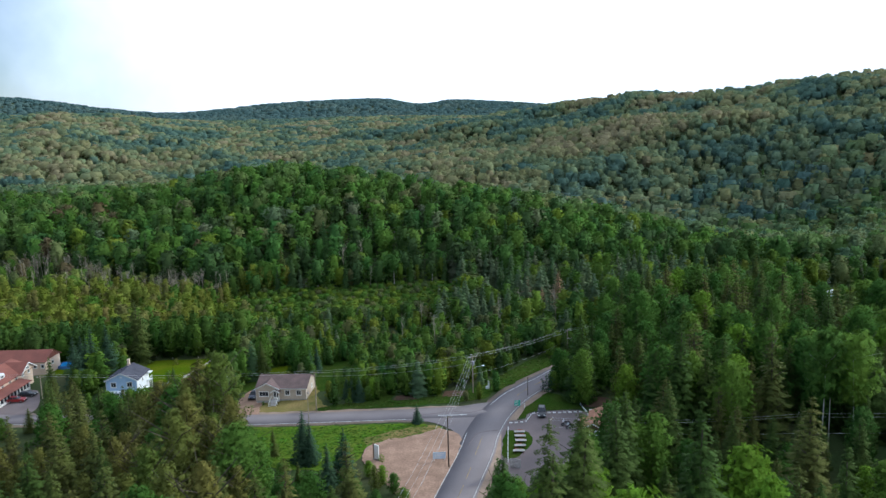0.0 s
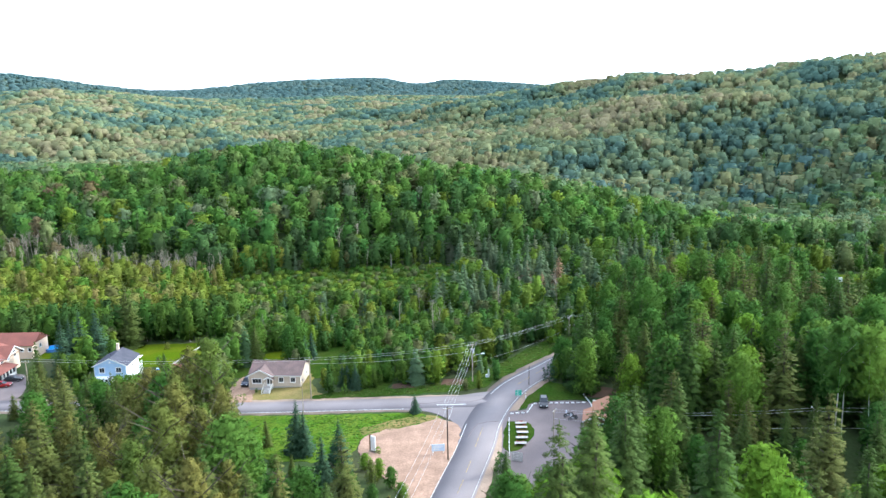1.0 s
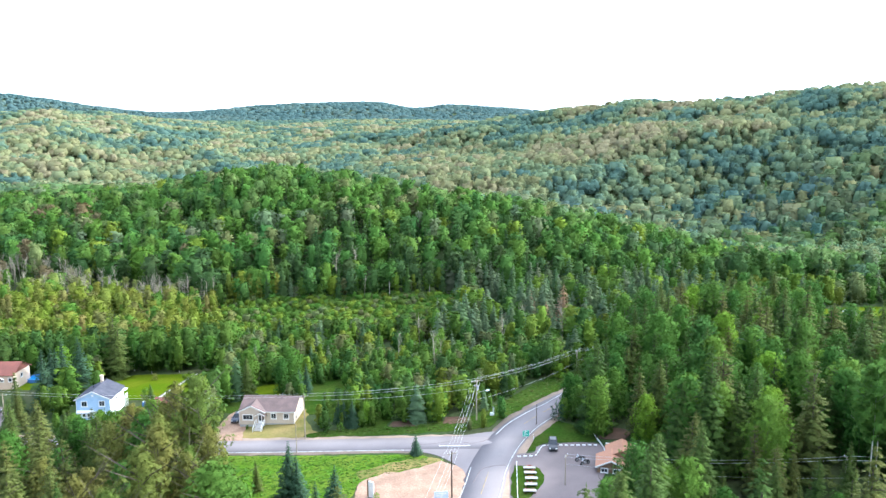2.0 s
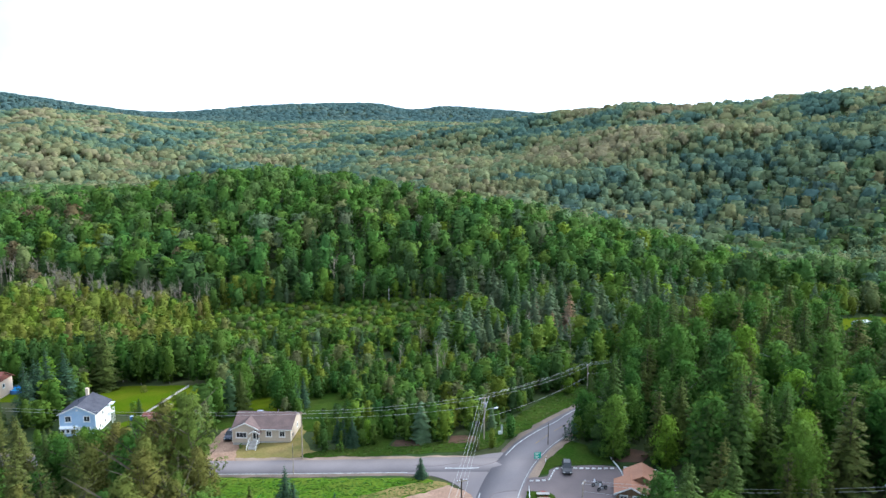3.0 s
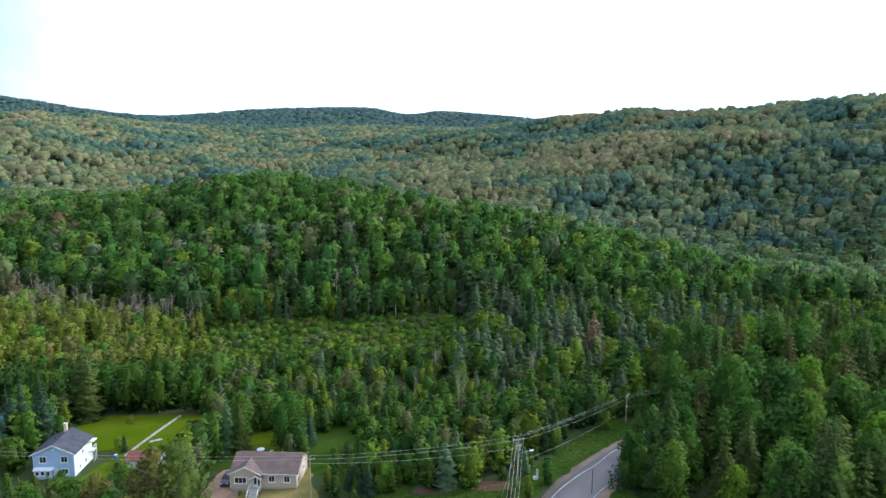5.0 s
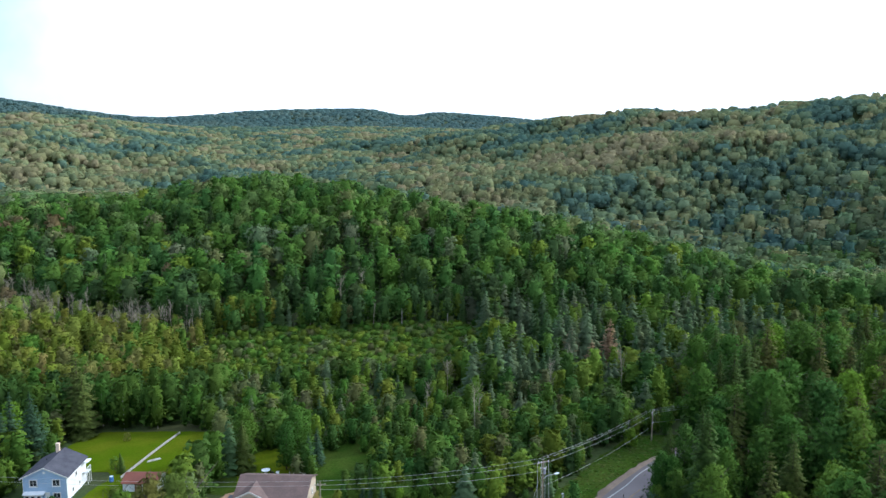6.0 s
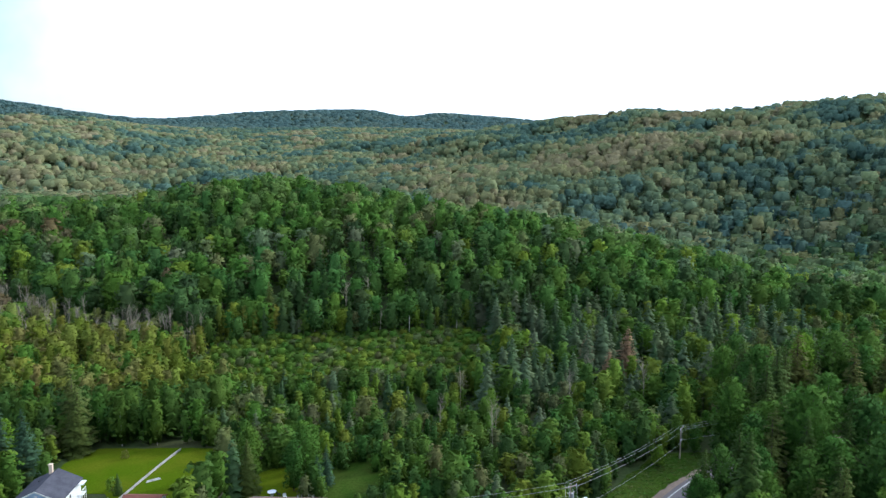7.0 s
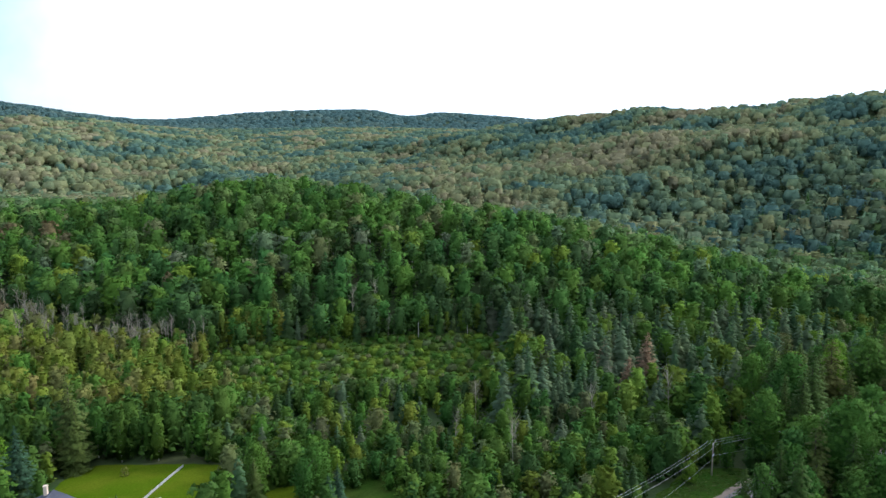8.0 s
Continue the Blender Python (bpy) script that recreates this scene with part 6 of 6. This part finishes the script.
road_sign(); gravel_sign(); slab_sign()
u = thing("utility_post", 14.6, 175.8, H(14.6, 175.8), "white utility pedestal in the verge", "utility post")
part("post", boxes((-0.16, 0.16, -0.16, 0.16, -0.3, 1.9)), M_WHITE, u)
part("cap", boxes((-0.2, 0.2, -0.2, 0.2, 1.903, 2.02)), M_STEEL, u)
part("meter_box", boxes((-0.75, -0.2, -0.2, 0.2, -0.2, 0.7)), M_PALE, u)
u = thing("marker_post", 21.7, 161.4, H(21.7, 161.4), "short pale marker post in the grass", "marker post")
part("post", boxes((-0.07, 0.07, -0.05, 0.05, -0.3, 1.2)), M_WHITE, u)
part("band", boxes((-0.073, 0.073, -0.053, 0.053, 0.85, 1.0)), M_YELLOW, u)


def kerb_blocks(points, gap=1.15, long=0.70):
    line = smooth_line(points, 0.2)
    run = np.r_[0, np.cumsum(np.linalg.norm(np.diff(line, axis=0), axis=1))]
    first = None
    for d in np.arange(0.2, run[-1], gap):
        x, y = np.interp(d, run, line[:, 0]), np.interp(d, run, line[:, 1])
        x2, y2 = np.interp(d + 0.3, run, line[:, 0]), np.interp(d + 0.3, run, line[:, 1])
        m = pose(x, y, H(x, y) + 0.08, 0, 0, math.degrees(math.atan2(y2 - y, x2 - x)))
        if first is None:
            bm = boxes((-long / 2, long / 2, -0.10, 0.10, -0.1, 0.22))
            bmesh.ops.bevel(bm, geom=list(bm.edges), offset=0.04, segments=1, affect="EDGES")
            me = bpy.data.meshes.new("kerb_stone"); bm.to_mesh(me); bm.free(); me.materials.append(M_WHITE)
            first = tagged(new("kerb_stone", me), "white-painted kerb stone edging the car park", "kerb stone", "white kerb stones")
            first.matrix_basis = m
        else:
            copy_thing(first, m)


kerb_blocks([(17.6, 153.7), (19.6, 153.6), (21.0, 153.8), (22.0, 155.8), (23.1, 157.8), (25, 157.9), (29, 157.3), (33.6, 156.8)])
kerb_blocks([(34.5, 162.6), (34.5, 160.5), (34.8, 157.6), (34.9, 155.4), (34.6, 151.6)], 0.95, 0.85)


def planter(x, y, turn):
    p = thing("planter_bench", x, y, H(x, y) + 0.14, "grey plank planter bench with red and white flowers", "planter", "planter benches on the island", turn)
    for k in range(3):
        part("plank", boxes((-1.15, 1.15, -0.42 + 0.29 * k, -0.16 + 0.29 * k, 0.46, 0.53)), M_PLANK, p)
    for x0 in (-0.95, 0.85):
        part("leg", boxes((x0, x0 + 0.1, -0.4, 0.4, -0.1, 0.457)), M_WOOD, p)
    part("trough", boxes((-0.8, 0.8, 0.47, 0.75, 0.05, 0.45)), M_WOOD, p)
    rr = np.random.default_rng(int(x * 10))
    q = leaf_quads(rr, np.c_[rr.uniform(-0.75, 0.75, 40), rr.uniform(0.45, 0.78, 40), rr.uniform(0.45, 0.62, 40)], unit(rr.normal(size=(40, 3)) + (0, 0, 1)), 0.13)
    f = new("flowers", quad_mesh("flowers", q, M_FLOWER)); f.parent = p
    return p


for k, (x, y) in enumerate(((19.0, 147.9), (18.9, 145.9), (18.8, 143.7), (18.4, 141.4), (17.9, 139.1))):
    planter(x, y, -3)


def rail_fence(points, label, tall, step, mat, boards=2, group=""):
    line = smooth_line(points, 0.25)
    run = np.r_[0, np.cumsum(np.linalg.norm(np.diff(line, axis=0), axis=1))]
    n = max(1, int(run[-1] / step))
    at = np.linspace(0, run[-1], n + 1)
    xs, ys = np.interp(at, run, line[:, 0]), np.interp(at, run, line[:, 1])
    f = thing("fence", xs[0], ys[0], H(xs[0], ys[0]), label, "fence", group)
    pts = [Vector((x - xs[0], y - ys[0], H(x, y) - H(xs[0], ys[0]))) for x, y in zip(xs, ys)]
    for p in pts:
        part("post", boxes((p.x - 0.07, p.x + 0.07, p.y - 0.07, p.y + 0.07, p.z - 0.3, p.z + tall)), mat, f)
    for a, b in zip(pts, pts[1:]):
        for k in range(boards):
            z = tall * (k + 0.75) / boards
            d = (b - a).normalized(); nn = Vector((-d.y, d.x, 0)) * 0.04; e = Vector((0, 0, 0.11 if boards < 4 else 0.10))
            bm = bmesh.new()
            c = [bm.verts.new(v) for v in [q + Vector((0, 0, z)) + s * nn + t * e for q in (a, b) for s in (-1, 1) for t in (-1, 1)]]
            for g in ((0, 1, 3, 2), (4, 6, 7, 5), (0, 4, 5, 1), (2, 3, 7, 6), (1, 5, 7, 3), (0, 2, 6, 4)):
                bm.faces.new([c[i] for i in g])
            part("rail", bm, mat, f)


rail_fence([(-66.9, 222.4), (-68.3, 212), (-69.9, 199.8), (-70.4, 196.4)], "pale weathered board fence between two lawns", 0.6, 2.4, M_PLANK, 2)
rail_fence([(16.9, 150.6), (16.2, 144), (15.6, 138), (15.4, 135.4)], "low white rail beside the grass island", 0.7, 2.4, M_WHITE, 1)
rail_fence([(15.6, 133.4), (17.4, 132.6)], "grey slatted screen at the car park entry", 1.8, 1.9, M_PLANK, 6)

# pool
p = thing("pool", -113.2, 223.2, H(-113.2, 223.2), "round above-ground pool with a blue wall", "pool")
ring = [(math.cos(a) * r, math.sin(a) * r) for r in (2.6, 2.45) for a in (2 * math.pi * k / 28 for k in range(28))]
bm = bmesh.new()
lo, hi = ([[bm.verts.new((x, y, z)) for x, y in ring[k * 28:(k + 1) * 28]] for k in (0, 1)] for z in (-0.3, 1.2))
for k in range(28):
    j = (k + 1) % 28
    bm.faces.new((lo[0][k], lo[0][j], hi[0][j], hi[0][k])); bm.faces.new((hi[0][k], hi[0][j], hi[1][j], hi[1][k])); bm.faces.new((hi[1][k], hi[1][j], lo[1][j], lo[1][k]))
part("wall", bm, M_POOL, p)
part("water", prism([(math.cos(2 * math.pi * k / 28) * 2.44, math.sin(2 * math.pi * k / 28) * 2.44) for k in range(28)], "z", 0.3, 1.0), M_WATER, p, "clear blue pool water")
part("ladder", boxes((2.5, 2.75, -0.3, -0.24, -0.2, 1.5), (2.5, 2.75, 0.24, 0.3, -0.2, 1.5), (2.5, 2.75, -0.238, 0.238, 0.5, 0.56), (2.5, 2.75, -0.238, 0.238, 1.0, 1.06)), M_STEEL, p)


# garden things behind the bungalow and beside the shed
def garden_chair(x, y, turn, mat, label):
    c = thing("garden_chair", x, y, H(x, y) + 0.05, label, "garden chair", "garden chairs behind the bungalow", turn)
    part("seat", boxes((-0.3, 0.3, -0.3, 0.3, 0.40, 0.46)), mat, c)
    part("backrest", boxes((-0.3, 0.3, 0.26, 0.33, 0.463, 1.0)), mat, c)
    for a in (-0.26, 0.22):
        for b in (-0.28, 0.24):
            part("leg", boxes((a, a + 0.05, b, b + 0.05, -0.1, 0.397)), mat, c)


def garden_table(x, y, mat, label):
    c = thing("garden_table", x, y, H(x, y) + 0.05, label, "garden table")
    part("tabletop", rod([(0, 0, 0.70), (0, 0, 0.76)], [0.85], 18), mat, c)
    part("pedestal", rod([(0, 0, 0.0), (0, 0, 0.698)], [0.06], 8), mat, c)
    part("foot", rod([(0, 0, -0.05), (0, 0, 0.05)], [0.35], 10), mat, c)


garden_table(-41.4, 195.6, M_PALE, "round white garden table on the back lawn")
garden_chair(-40.0, 195.0, 120, M_RUBBER, "dark garden chair on the back lawn")
garden_chair(-38.6, 193.8, 30, M_PALE, "white plastic garden chair")
garden_chair(-35.2, 193.6, 200, M_PALE, "white plastic garden chair")
garden_table(-33.8, 192.6, M_PALE, "round white garden table behind the bungalow")
garden_chair(-36.4, 193.2, 260, M_RUBBER, "dark garden chair on the back lawn")
b = thing("rain_barrel", -71.8, 195.2, H(-71.8, 195.2), "blue plastic rain barrel by the shed", "barrel")
part("body", rod([(0, 0, -0.1), (0, 0, 0.3), (0, 0, 0.8), (0, 0, 1.1)], [0.34, 0.42, 0.42, 0.34], 14), M_POOL, b)
part("lid", rod([(0, 0, 1.103), (0, 0, 1.16)], [0.36], 14), M_SIGNBLUE, b)
b = thing("woodpile", -67.0, 205.4, H(-67.0, 205.4), "small pile of pale boards beside the fence", "wood pile", turn=35)
for k in range(5):
    part("board", boxes((-1.6 + 0.1 * k, 1.5 - 0.07 * k, -0.5 + 0.12 * k, -0.2 + 0.12 * k, 0.05 * k, 0.045 + 0.05 * k)), M_PLANK, b)


# ---- dead trees ----
def dead_tree(tall, seed):
    r = np.random.default_rng(seed)
    return np.concatenate([stem_quads(0.95, 0.0085, 0.003, 5, r.uniform(-0.08, 0.08)), limb_quads(r, 34, 0.40, 0.94, 0.12, 0.0028, 1.7)])


first_dead = []
rd = np.random.default_rng(77)
spots = [(22, 226, 12.5), (40, 229, 14.5), (1.5, 206, 13), (-3, 240, 12), (-27, 318, 9), (3, 216, 9), (-9, 222, 10), (12, 232, 10), (30, 243, 13), (-40, 330, 17), (-32, 333, 16)]
for k in range(100):
    x = rd.uniform(-200, -88)
    spots.append((x, 313 + 0.45 * (-85 - x) - 24 * rd.uniform(0, 1) ** 1.5, rd.uniform(9.5, 13.5)))
for k, (x, y, tall) in enumerate(spots):
    m = pose(x, y, H(x, y) - 0.2, rd.uniform(-5, 5), rd.uniform(-5, 5), rd.uniform(0, 360))
    if k < 4:
        ob = thing("dead_tree", x, y, 0, "bare grey dead tree with broken branches", "dead tree", "grey dead trees")
        q = new("trunk", quad_mesh("trunk", dead_tree(1, k), M_DEAD)); q.parent = ob
        first_dead.append(ob); ob.matrix_basis = m
    else:
        ob = copy_thing(first_dead[k % 4], m)
    ob.scale = (tall, tall, tall)

# garden sapling, shrubs and grass
def bush(x, y, tall, mat, label):
    ob = thing("bush", x, y, H(x, y) - 0.05, label, "bush")
    ob.scale = (tall, tall, tall)
    q = new("stem", quad_mesh("stem", stem_quads(0.5, 0.03, 0.012, 5), M_BARK)); q.parent = ob
    q = new("crown", quad_mesh("crown", broad_crown(tr, 12, 16, 0.08, 0.0, 0.5, 0.7), mat)); q.parent = ob


bush(-77.6, 218.4, 2.2, L_OLIVE, "small pale sapling on the lawn")
bush(-73.4, 201.0, 3.0, L_BROAD, "green bush beside the board fence")
bush(-9.4, 140.0, 1.5, L_LIME, "low green bush round the pillar sign")
bush(-41.2, 176.0, 1.1, L_BROAD, "low green bush before the bungalow")
bush(28.5, 170.4, 4.2, L_BLUE, "pale grey-green bush at the bend")
bush(13.2, 130.0, 3.6, L_BROAD, "green bush by the car park")
bush(-19.5, 171.6, 2.2, L_BROAD, "green bush at the lawn edge")


def tufts(name, label, poly, count, tall, tint, seed):
    r = np.random.default_rng(seed)
    p = np.array(poly)
    x, y = r.uniform(p[:, 0].min(), p[:, 0].max(), count * 3), r.uniform(p[:, 1].min(), p[:, 1].max(), count * 3)
    k = np.flatnonzero(inside(poly, x, y, -0.6))[:count]
    x, y = x[k], y[k]
    n = len(x)
    a = r.uniform(0, math.pi, n); w = r.uniform(0.25, 0.6, n); h = tall * r.uniform(0.5, 1.3, n)
    z = height(x, y) + 0.02
    dx, dy, lx, ly = np.cos(a) * w, np.sin(a) * w, r.normal(size=n) * 0.15, r.normal(size=n) * 0.15
    V = np.stack([np.c_[x - dx, y - dy, z], np.c_[x + dx, y + dy, z], np.c_[x + dx * 0.7 + lx, y + dy * 0.7 + ly, z + h], np.c_[x - dx * 0.8 + lx, y - dy * 0.8 + ly, z + h * 0.8]], 1).reshape(-1, 3)
    t = np.repeat(palette(r, n, tint, np.ones(len(tint)), 0.25), 4, 0)
    me = mesh_np(name, V, np.arange(len(V)).reshape(-1, 4), [L_TINT], None, t)
    tagged(new(name, me), label, "grass", "", "stuff")


tufts("grass", "lush meadow grass in uneven tufts", MEADOW, 3600, 0.13, [(0.072, 0.150, 0.020), (0.10, 0.165, 0.028), (0.055, 0.12, 0.018)], 3)
tufts("grass", "rough roadside grass and weeds under the wood", VERGE_N, 3000, 0.14, [(0.05, 0.10, 0.016), (0.07, 0.11, 0.022), (0.085, 0.10, 0.03)], 9)
